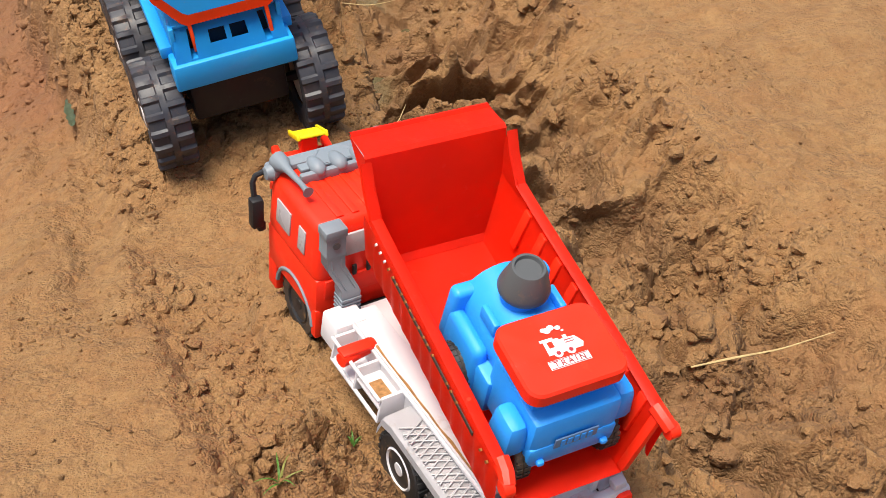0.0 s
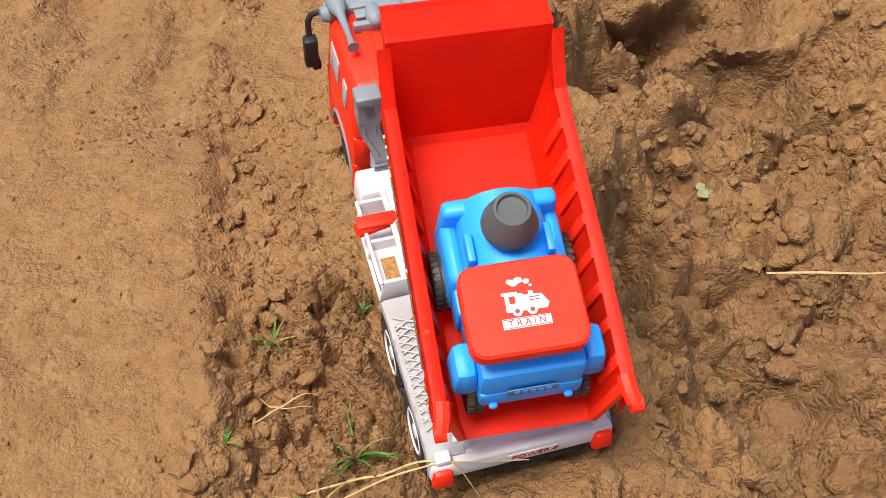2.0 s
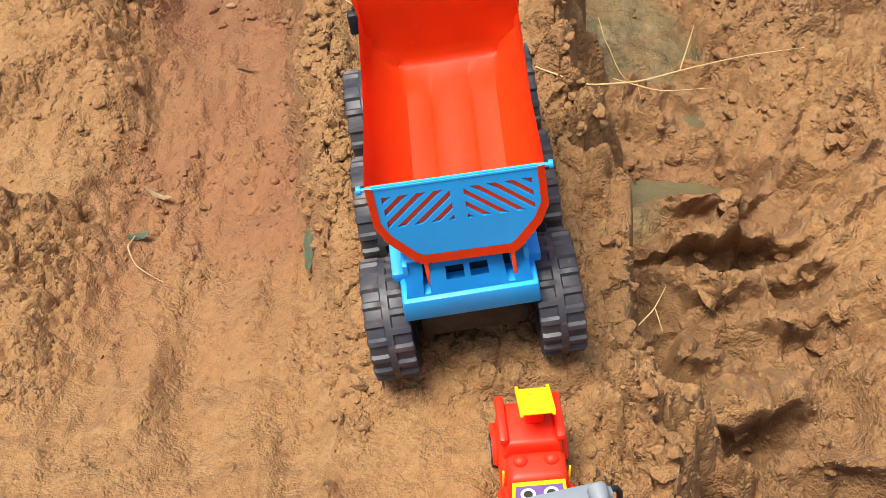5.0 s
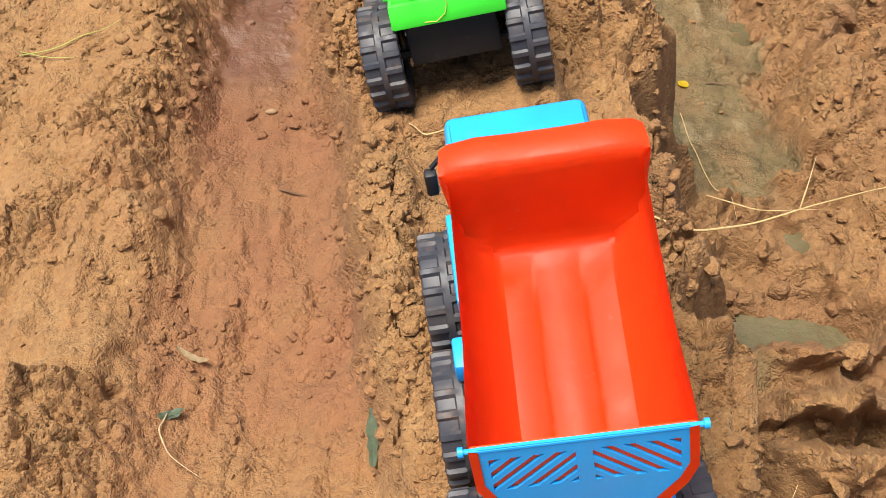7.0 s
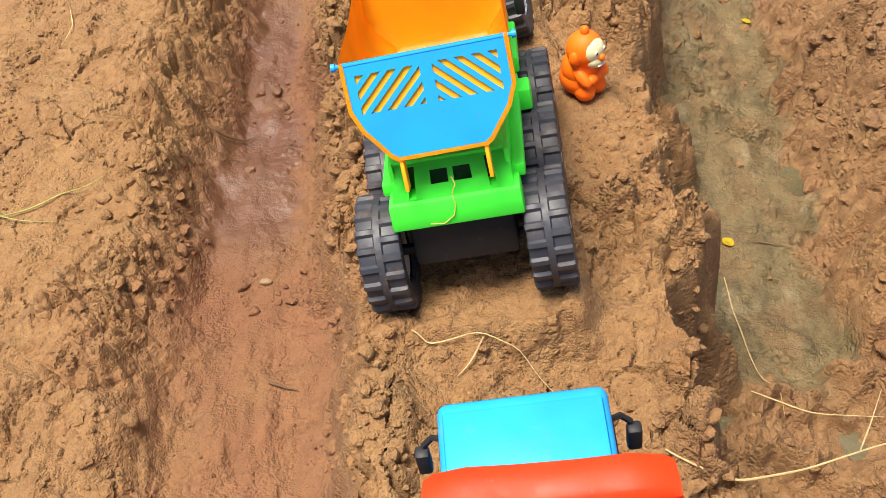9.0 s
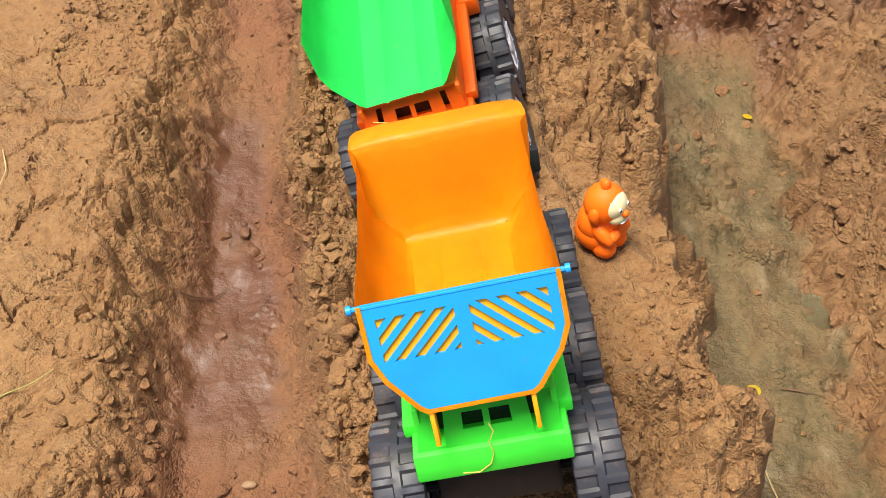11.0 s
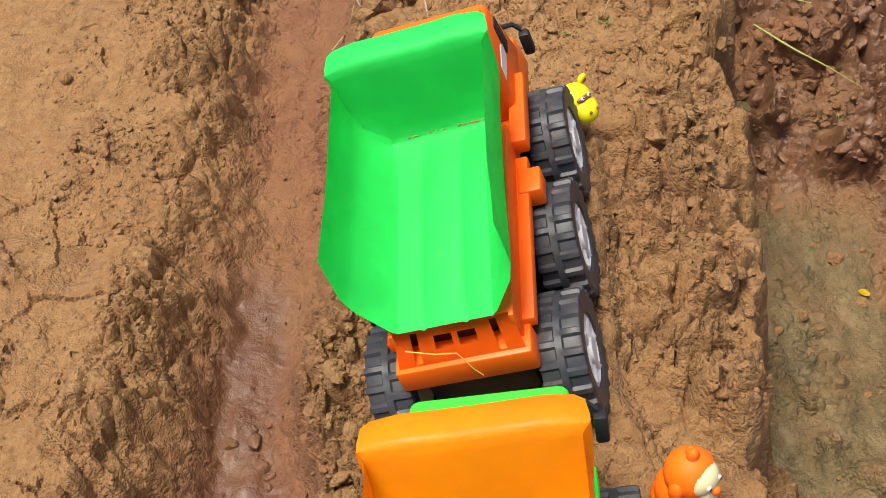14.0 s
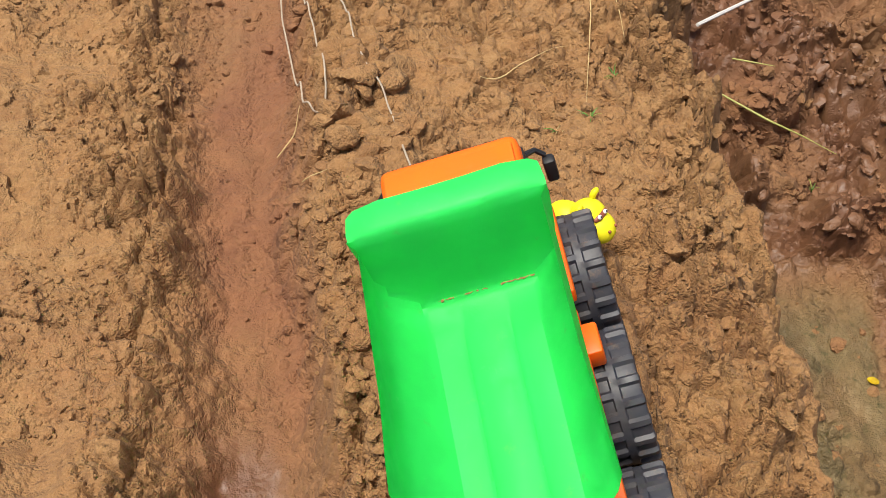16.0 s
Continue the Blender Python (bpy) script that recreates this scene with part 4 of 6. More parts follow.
    for s in (-1, 1):
        for y, w in ((0.342, 0.034), (0.306, 0.016)):
            bm = bmesh.new()
            box(bm, (s * 0.0574, y, 0.116), (0.0018, w * 0.8, 0.024), 0.0008, rot=Matrix.Rotation(radians(-s * 4), 3, "Y"))
            part("side_window", bm, M_SHADEGLASS, cab)
        bm = bmesh.new()
        tube(bm, [(s * 0.0585, 0.318 + 0.036 * math.cos(a), 0.032 + 0.034 * math.sin(a)) for a in np.linspace(0.1, math.pi - 0.1, 13)], 0.0022, 6)
        part("wheel_arch", bm, M_GREY, cab)
        bm = bmesh.new()
        tube(bm, [(s * 0.056, 0.370, 0.144), (s * 0.063, 0.374, 0.1455), (s * 0.069, 0.375, 0.143), (s * 0.0725, 0.374, 0.137), (s * 0.073, 0.370, 0.124)], 0.0027, 8)
        box(bm, (s * 0.073, 0.366, 0.110), (0.012, 0.011, 0.031), 0.0025)
        box(bm, (s * 0.069, 0.366, 0.094), (0.008, 0.008, 0.010), 0.002)
        part("wing_mirror", bm, M_BLACK, cab)
    # grey roof bar: beam, rear plank, three lamps, two horns
    bm = bmesh.new()
    box(bm, (0, 0.374, 0.146), (0.118, 0.016, 0.010), 0.004)
    for s in (-1, 1):
        lathe(bm, [(0, -0.007), (0.006, -0.006), (0.0085, 0), (0.006, 0.006), (0, 0.007)], "X", (s * 0.056, 0.370, 0.146), 12)
    box(bm, (0, 0.345, 0.149), (0.080, 0.006, 0.010), 0.0015)
    box(bm, (0, 0.356, 0.152), (0.072, 0.010, 0.004), 0.001)
    for s in (-1, 1):
        box(bm, (s * 0.016, 0.366, 0.1535), (0.004, 0.020, 0.003), 0.001, rot=Matrix.Rotation(radians(s * 40), 3, "Z"))
    plate(bm, [(-0.028, 0.0), (0.028, 0.0), (0.012, 0.022), (-0.012, 0.022)], 0.004, pose(0, 0.352, 0.1545, -90, 0, 0))
    part("roof_bar", bm, M_GREY, t)
    for x in (-0.021, 0.0, 0.021):
        bm = bmesh.new()
        bmesh.ops.create_uvsphere(bm, u_segments=14, v_segments=10, radius=1)
        for v in bm.verts:
            v.co = Vector((x + v.co.x * 0.0074, 0.350 + v.co.y * (0.016 if v.co.y > 0 else 0.0105), 0.1535 + v.co.z * 0.0070))
        part("roof_lamp", bm, M_GREY, t)
    for s in (-1, 1):
        bm = bmesh.new()
        tube(bm, [(s * 0.049, 0.372, 0.156), (s * 0.0485, 0.364, 0.1565), (s * 0.048, 0.354, 0.157), (s * 0.047, 0.330, 0.1575), (s * 0.0468, 0.320, 0.1575), (s * 0.0467, 0.3155, 0.1575)], [0.0085, 0.0080, 0.0038, 0.0024, 0.0028, 0.0052], 14)
        part("horn", bm, M_GREY, t)
    # stepped exhaust stack
    for s in (-1, 1):
        bm = bmesh.new()
        rows = []
        for y, z, w in ((0.269, 0.1490, 1.0), (0.269, 0.1300, 1.0), (0.2685, 0.1275, 1.06), (0.268, 0.1250, 0.92), (0.267, 0.1150, 0.92), (0.254, 0.0930, 0.92), (0.2525, 0.0900, 1.0), (0.252, 0.0860, 0.96), (0.252, 0.0620, 1.0)):
            rows.append([(s * (0.047 - 0.010 * min(1, max(0, (0.115 - z) / 0.022))) + w * dx, y + 0.006 * min(1, max(0, (0.115 - z) / 0.022)) + w * dy, z) for dx, dy in ((-0.0090, -0.0070), (0.0090, -0.0070), (0.0090, 0.0070), (-0.0090, 0.0070), (-0.0090, -0.0070))])
        grid = [[bm.verts.new(p) for p in row[:4]] for row in rows]
        for p, q in zip(grid, grid[1:]):
            for k in range(4):
                bm.faces.new((p[k], p[(k + 1) % 4], q[(k + 1) % 4], q[k]))
        bm.faces.new(grid[0]), bm.faces.new(grid[-1])
        box(bm, (s * 0.047, 0.269, 0.1500), (0.0210, 0.0165, 0.009), 0.0018)
        for x in (-0.0045, 0.0045):
            tube(bm, [(s * 0.047 + x, 0.2615, 0.123), (s * 0.047 + x, 0.2600, 0.115), (s * 0.037 + x, 0.2530, 0.094)], 0.0008, 5)
        stack = part("exhaust_stack", bm, M_GREY, t)
        for z in (0.0835, 0.0790, 0.0745, 0.0700):
            part("band", box(bmesh.new(), (s * 0.037, 0.258, z), (0.0195, 0.0155, 0.0022), 0.0007), M_GREY, stack)
        bm = bmesh.new()
        lathe(bm, [(0, -0.001), (0.0035, -0.001), (0.0035, 0.001), (0.0022, 0.0014), (0, 0.0010)], "Y", (s * 0.047, 0.2620, 0.138), 12)
        part("bolt_cap", bm, M_DARKGREY, stack)
    tip_bed(t, m.inverted() @ bed_pose)
    return t


def tip_bed(t, tb):
    """The tipping body: floor, flaring ribbed walls with a flange, headboard with canopy, rear lugs."""
    bm = bmesh.new()
    prof = [(-0.0600, 0.052), (-0.0485, -0.012), (-0.0450, -0.018), (0.0, -0.018), (0.0450, -0.018), (0.0485, -0.012), (0.0600, 0.052)]
    rows = []
    for k in range(25):
        y = -0.004 + 0.252 * k / 24
        wave = 0.0014 * math.sin(k * math.pi / 2)
        rows.append([(x + (math.copysign(wave, x) if 0.01 < z < 0.05 else 0), y, z) for x, z in prof])
    sheet(bm, rows, 0.0020)
    # headboard
    rows = []
    for y, z, w in ((0.232, -0.0174, 0.045), (0.2375, -0.0130, 0.0490), (0.2420, 0.020, 0.0555), (0.2500, 0.060, 0.0605), (0.2565, 0.0880, 0.0605), (0.2600, 0.0900, 0.0605), (0.286, 0.0840, 0.0600), (0.2885, 0.0862, 0.0600), (0.2910, 0.0850, 0.0600)):
        rows.append([(w * q, y, z) for q in (-1, -0.96, -0.5, 0, 0.5, 0.96, 1)])
    sheet(bm, rows, 0.0022)
    for s in (-1, 1):
        sheet(bm, [[(s * 0.0605, 0.2565, 0.089), (s * 0.0605, 0.289, 0.0845)], [(s * 0.0605, 0.2530, 0.074), (s * 0.0605, 0.262, 0.066)]], 0.0018)
    bed = part("bed", bm, M_RED, t)
    bed.matrix_local = tb
    for s in (-1, 1):
        # flange along the rim, rising as a wing to the headboard
        pts = [(-0.010, 0.050), (0.05, 0.0525), (0.12, 0.0535), (0.19, 0.0545), (0.222, 0.056), (0.240, 0.074), (0.250, 0.090)]
        bm = bmesh.new()
        sheet(bm, [[(s * 0.0575, y, z), (s * 0.0600, y, z + 0.0012), (s * 0.0665, y, z + 0.0008), (s * 0.0675, y, z - 0.004)] for y, z in pts], 0.0016)
        sheet(bm, [[(s * 0.0590, y, z) for z in (0.046, max(0.05, zt))] for y, zt in ((0.216, 0.055), (0.228, 0.062), (0.240, 0.076), (0.252, 0.090))], 0.0018)
        part("flange", bm, M_RED, bed)
        # skirt with a wavy lower edge
        bm = bmesh.new()
        rows = []
        for k in range(85):
            y = -0.006 + 0.240 * k / 84
            z = 0.0500 + 0.0045 * k / 84
            wave = math.sin(2 * math.pi * y / 0.0185)
            rows.append([(s * 0.0674, y, z - 0.003), (s * (0.0680 + 0.0008 * wave), y, z - 0.012), (s * (0.0665 + 0.0014 * wave), y, z - 0.026), (s * (0.0640 + 0.0014 * wave), y, z - 0.050 + 0.0030 * wave)])
        part("side_skirt", sheet(bm, rows, 0.0014), M_RED, bed)
        # rear lug
        bm = bmesh.new()
        tube(bm, [(s * 0.0605, 0.004, 0.050), (s * 0.0615, -0.006, 0.049), (s * 0.0635, -0.014, 0.046)], [0.0060, 0.0060, 0.0056], 8)
        lathe(bm, [(0.002, -0.004), (0.0062, -0.004), (0.0062, 0.004), (0.002, 0.004)], "X", (s * 0.0645, -0.014, 0.044), 14)
        box(bm, (s * 0.053, -0.002, 0.016), (0.006, 0.008, 0.062), 0.0015, rot=Matrix.Rotation(radians(s * 12), 3, "Y"))
        part("rear_lug", bm, M_RED, bed)
        for k in range(8):
            bm = bmesh.new()
            y = 0.016 + 0.026 * k
            box(bm, (s * 0.0552, y, 0.030), (0.004, 0.009, 0.038), 0.0012, rot=Matrix.Rotation(radians(s * 12), 3, "Y"))
            lathe(bm, [(0, 0), (0.0018, 0), (0.0016, 0.0008), (0, 0.0009)], "Z", (s * 0.0625, y + 0.01, 0.0530 + 0.006 * k / 40), 8) if k % 2 else None
            part("wall_rib", bm, M_RED, bed)
    # worn hazard tape on the outer wall below the flange: a dark band, pale slanting stripes where it has peeled
    rng = random.Random(8)
    for y0, y1 in ((0.030, 0.066), (0.069, 0.098), (0.102, 0.139), (0.142, 0.172)):
        box_ = box(bmesh.new(), (-0.0690, (y0 + y1) / 2, 0.0450 + 0.0045 * y0 / 0.24), (0.0008, y1 - y0, 0.0034), 0)
        part("dark_sticker", box_, M_BLACKINK, bed)
    for k in range(26):
        y = 0.008 + 0.0082 * k
        if 0.02 < y < 0.05 or 0.080 < y < 0.096 or y > 0.205:
            continue
        mat = M_STICKER if y > 0.185 else M_GILT
        part("stripe_sticker", box(bmesh.new(), (-0.0692, y + rng.uniform(-0.001, 0.001), 0.0455 + 0.0045 * y / 0.24), (0.0012, 0.0019, 0.0040), 0, rot=Matrix.Rotation(radians(30), 3, "X")), mat, bed)


M_GILT = plain("worn_gold_ink", (0.30, 0.12, 0.02), 0.5, 0.15)
M_TYRE_SMALL = rubber("black_rubber", (0.016, 0.016, 0.017), 0.5)
M_GREYWHITE = plastic("worn_white_plastic", (0.50, 0.49, 0.50), 0.5, 0.6)
tipper(P_TRUCK, P_TIP_BED)


# ---- toy train in the tipper's bed ----
def toy_train(m):
    t = thing("toy_train", m, "blue toy train with red roof, lying in the tipper bed", "toy train")
    bm = bmesh.new()
    box(bm, (0, -0.001, 0.034), (0.068, 0.062, 0.052), 0.005, (0.97, 0.97))
    box(bm, (0, -0.026, 0.024), (0.066, 0.014, 0.020), 0.003)
    box(bm, (0, 0.004, 0.066), (0.060, 0.046, 0.030), 0.004)
    part("body", bm, M_TRAIN, t)
    bm = bmesh.new()
    tube(bm, [(0, 0.016, 0.046), (0, 0.087, 0.046)], [0.029, 0.029], 24)
    box(bm, (0, 0.055, 0.020), (0.074, 0.068, 0.034), 0.004)
    box(bm, (0, 0.084, 0.040), (0.082, 0.012, 0.048), 0.004, (0.90, 1), seg=3)
    for s in (-1, 1):
        box(bm, (s * 0.0330, 0.062, 0.028), (0.016, 0.052, 0.040), 0.006, (0.7, 0.85), seg=3)
        box(bm, (s * 0.025, 0.052, 0.065), (0.005, 0.020, 0.012), 0.0015)
    part("boiler", bm, M_TRAIN, t)
    bm = bmesh.new()
    lathe(bm, [(0.0145, 0.066), (0.0145, 0.084), (0.0, 0.084)], "Z", (0, 0.058, 0), 20)
    part("chimney_collar", bm, M_TRAIN, t)
    bm = bmesh.new()
    lathe(bm, [(0, 0.078), (0.0150, 0.078), (0.0176, 0.0815), (0.0180, 0.0840), (0.0172, 0.0870), (0.0122, 0.1020), (0.0114, 0.1035), (0.0096, 0.1035), (0.0088, 0.1010), (0.0, 0.1005)], "Z", (0, 0.058, 0), 28)
    part("chimney", bm, M_DARKGREY, t, "dark grey tapered chimney cap")
    for s in (-1, 1):
        bm = bmesh.new()
        box(bm, (s * 0.040, -0.014, 0.040), (0.018, 0.028, 0.030), 0.005, (0.75, 0.85))
        part("rear_fender", bm, M_TRAIN, t)
        bm = bmesh.new()
        box(bm, (s * 0.024, -0.0345, 0.020), (0.006, 0.005, 0.005), 0.0022)
        part("stud", bm, M_TRAIN, t)
    bm = bmesh.new()
    box(bm, (0, -0.0335, 0.036), (0.032, 0.0012, 0.010), 0.0004)
    plate_ob = part("rear_plate", bm, M_GREYBLUE, t)
    bm = bmesh.new()
    for k in range(5):
        box(bm, (-0.010 + 0.005 * k, -0.0343, 0.036), (0.0032, 0.0008, 0.006), 0)
    part("plate_bars", bm, M_TRAIN, plate_ob)
    # roof
    bm = bmesh.new()
    corner = [(cx * 0.029 + 0.011 * math.cos(radians(q)), cz * 0.021 + 0.011 * math.sin(radians(q))) for cx, cz, a0 in ((1, 1, 0), (-1, 1, 90), (-1, -1, 180), (1, -1, 270)) for q in range(a0, a0 + 91, 18)]
    plate(bm, corner, 0.013, Matrix.Translation((0, 0.004, 0.0772)) @ Matrix.Rotation(radians(90), 4, "X"), 0.0048)
    roof = part("roof", bm, M_RED, t, "red rounded roof with a printed steam engine")
    z = 0.0903
    def flat(outline, name, mat, dz=0.0):
        b = bmesh.new()
        f = b.faces.new([b.verts.new((x, y, z + dz)) for x, y in outline])
        g = bmesh.ops.extrude_face_region(b, geom=[f])["geom"]
        for v in g:
            if isinstance(v, bmesh.types.BMVert):
                v.co.z += 0.0004
        return part(name, b, mat, roof, smooth=False)
    def ring(cx, cy, r, n=16, sq=1.0):
        return [(cx + r * math.cos(2 * math.pi * k / n), cy + sq * r * math.sin(2 * math.pi * k / n)) for k in range(n)]
    flat([(-0.012, 0.0), (0.015, 0.0), (0.017, 0.0035), (0.013, 0.010), (0.0075, 0.0105), (0.0075, 0.013), (0.0045, 0.013), (0.0045, 0.0105), (0.0015, 0.0105), (0.0, 0.012), (-0.003, 0.012), (-0.003, 0.0135), (-0.0135, 0.0135), (-0.0135, 0.0115), (-0.0115, 0.0115)], "printed_engine", M_STICKER)
    flat([(-0.009, 0.0055), (-0.005, 0.0055), (-0.005, 0.0105), (-0.009, 0.0105)], "printed_window", M_RED, 0.0003)
    for cx in (-0.005, 0.005):
        flat(ring(cx, 0.0, 0.0034), "printed_wheel", M_STICKER, 0.0004)
        flat(ring(cx, 0.0, 0.0016), "printed_hub", M_REDINK, 0.0007)
    for cx, cy, r in ((-0.004, 0.0195, 0.0030), (-0.0005, 0.0210, 0.0028), (-0.0065, 0.0205, 0.0022), (0.0045, 0.0195, 0.0022), (0.0068, 0.0165, 0.0011)):
        flat(ring(cx, cy, r, 14, 0.8), "printed_smoke", M_STICKER, 0.00005 * len(roof.children))
    flat([(-0.016, -0.0112), (0.016, -0.0112), (0.016, -0.0042), (-0.016, -0.0042)], "word_panel", M_STICKER)
    words("lettering", "T R A I N", 0.0062, pose(0, -0.0079, z + 0.0006, 0, 0, 0), M_REDINK, roof, 0.0002)
    for y in (-0.0106, -0.0048):
        flat([(-0.0153, y - 0.0002), (0.0153, y - 0.0002), (0.0153, y + 0.0002), (-0.0153, y + 0.0002)], "word_border", M_REDINK, 0.0003)
    for y in (0.0065, 0.0085):
        flat([(0.004, y - 0.0003), (0.011, y - 0.0003), (0.011, y + 0.0003), (0.004, y + 0.0003)], "printed_line", M_REDINK, 0.0003)
    roof.matrix_local = Matrix.Translation((-0.0035, -0.0022, 0)) @ Matrix.Diagonal((0.90, 0.92, 1, 1))
    tyre = mesh_of(small_tyre(0.0195, 0.011), M_TYRE_SMALL, "train_tyre")
    rim = mesh_of(small_rim(0.0195, 0.011), M_BLACK, "train_rim")
    for s in (-1, 1):
        for y, x in ((0.058, 0.0415), (-0.014, 0.034)):
            wheel(t, s * x, y, 0.0100, s, tyre, rim, None, None)
    return t


M_GREYBLUE = plastic("grey_blue_plastic", (0.11, 0.20, 0.36), 0.5, 0.2)
toy_train(P_TRAIN)


# ---- small red fire engine ----
def fire_engine(m):
    """Its bonnet looks towards -y."""
    t = thing("toy_fire_engine", m, "small red toy fire engine with yellow ladder", "toy car")
    bm = bmesh.new()
    box(bm, (0, 0.0, 0.032), (0.058, 0.118, 0.032), 0.007, (0.95, 0.97), seg=3)
    box(bm, (0, -0.020, 0.058), (0.052, 0.040, 0.026), 0.006, (0.90, 0.70), (0, 0.004), seg=3)
    box(bm, (0, 0.030, 0.058), (0.054, 0.052, 0.022), 0.005, (0.85, 0.9), seg=3)
    for s in (-1, 1):
        box(bm, (s * 0.024, 0.032, 0.072), (0.008, 0.050, 0.010), 0.003)
        for y in (-0.036, 0.036):
            tube(bm, [(s * 0.029, y + 0.019 * math.cos(a), 0.020 + 0.019 * math.sin(a)) for a in np.linspace(0.1, math.pi - 0.1, 9)], 0.004, 6)
    box(bm, (0, -0.060, 0.022), (0.056, 0.008, 0.012), 0.003)
    part("body", bm, M_RED, t)
    for s in (-1, 1):
        bm = bmesh.new()
        bmesh.ops.create_uvsphere(bm, u_segments=12, v_segments=8, radius=0.0062)
        for v in bm.verts:
            v.co = Vector((s * 0.013 + v.co.x, -0.012 + v.co.y, 0.071 + v.co.z * 0.9))
        part("roof_light", bm, M_RED, t)
        bm = bmesh.new()
        box(bm, (s * 0.0275, -0.020, 0.056), (0.0016, 0.003, 0.026), 0.0004)
        part("side_line", bm, M_YELLOW, t)
    bm = bmesh.new()
    tilt = Matrix.Translation((0.004, 0.032, 0.101)) @ Matrix.Rotation(radians(-26), 4, "X")
    for s in (-1, 1):
        box(bm, (s * 0.0132, 0, 0), (0.003, 0.046, 0.006), 0.0008)
    box(bm, (0, -0.002, -0.0012), (0.025, 0.040, 0.0012), 0.0003)
    for v in bm.verts:
        v.co = tilt @ v.co
    ladder = part("ladder", bm, M_YELLOW, t, "bright yellow ladder")
    for k in range(8):
        bm = bmesh.new()
        box(bm, (0, -0.0205 + 0.0055 * k, 0), (0.0255, 0.0042, 0.0026), 0.0006)
        for v in bm.verts:
            v.co = tilt @ v.co
        part("rung", bm, M_YELLOW, ladder)
    bm = bmesh.new()
    box(bm, (0.004, 0.036, 0.082), (0.016, 0.018, 0.030), 0.003)
    part("ladder_stand", bm, M_RED, t)
    # windscreen print: yellow band, purple field, two dark ovals
    tilt = Matrix.Translation((0, -0.0400, 0.0620)) @ Matrix.Rotation(radians(-46), 4, "X")
    for name, w, h, dy, mat in (("screen_band", 0.046, 0.021, 0.0, M_YELLOW), ("screen_field", 0.041, 0.014, -0.0007, M_PURPLE)):
        b = bmesh.new()
        plate(b, [(-w / 2, -h / 2), (-w * 0.12, -h * 0.42), (w * 0.12, -h * 0.42), (w / 2, -h / 2), (w * 0.47, h / 2), (-w * 0.47, h / 2)], 0.0012, tilt @ Matrix.Translation((0, dy, 0)))
        part(name, b, mat, t)
    for s in (-1, 1):
        for r, dy, mat, name in ((0.0052, -0.0012, M_STICKER, "print_oval"), (0.0032, -0.0017, M_BLACKINK, "print_dot")):
            b = bmesh.new()
            plate(b, [(s * 0.0095 + r * 1.2 * math.cos(2 * math.pi * k / 14), r * math.sin(2 * math.pi * k / 14)) for k in range(14)], 0.0012, tilt @ Matrix.Translation((0, dy, 0)))
            part(name, b, mat, t)
    tyre = mesh_of(small_tyre(0.0155, 0.010), M_TYRE_SMALL, "car_tyre")
    rim = mesh_of(small_rim(0.0155, 0.010), M_GREY, "car_rim")
    for s in (-1, 1):
        for y in (-0.036, 0.036):
            wheel(t, s * 0.0285, y, 0.0155, s, tyre, rim, None, None)
    return t


M_PURPLE = plain("purple_print", (0.16, 0.10, 0.30), 0.4, 0.1)
fire_engine(P_FIRE)


# ---- squeeze toys ----
def blob(bm, c, s, rot=None, seg=20, slot=0):
    g = bmesh.ops.create_uvsphere(bm, u_segments=seg, v_segments=seg * 2 // 3, radius=1)["verts"]
    for v in g:
        q = Vector((v.co.x * s[0], v.co.y * s[1], v.co.z * s[2]))
        v.co = (rot @ q if rot is not None else q) + Vector(c)
    for f in {f for v in g for f in v.link_faces}:
        f.material_index = slot
    return g


def one_mesh(name, bm, mats, m, label, category):
    me = bpy.data.meshes.new(name)
    bm.to_mesh(me)
    bm.free()
    for q in mats:
        me.materials.append(q)
    me.polygons.foreach_set("use_smooth", [True] * len(me.polygons))
    ob = new(name, me)
    ob.matrix_world = m
    return tagged(ob, label, category)


M_MONKEY = plastic("soft_orange_vinyl", (1.0, 0.165, 0.005), 0.5, 0.05)
M_CREAM = plastic("cream_vinyl", (0.72, 0.66, 0.38), 0.5, 0.05)
M_EYE = plain("black_paint", (0.01, 0.01, 0.01), 0.3, 0.05)
M_LEMON = plastic("lemon_yellow_vinyl", (0.82, 0.74, 0.012), 0.45, 0.05)
M_BROWN = plain("brown_paint", (0.26, 0.07, 0.035), 0.5, 0.1)


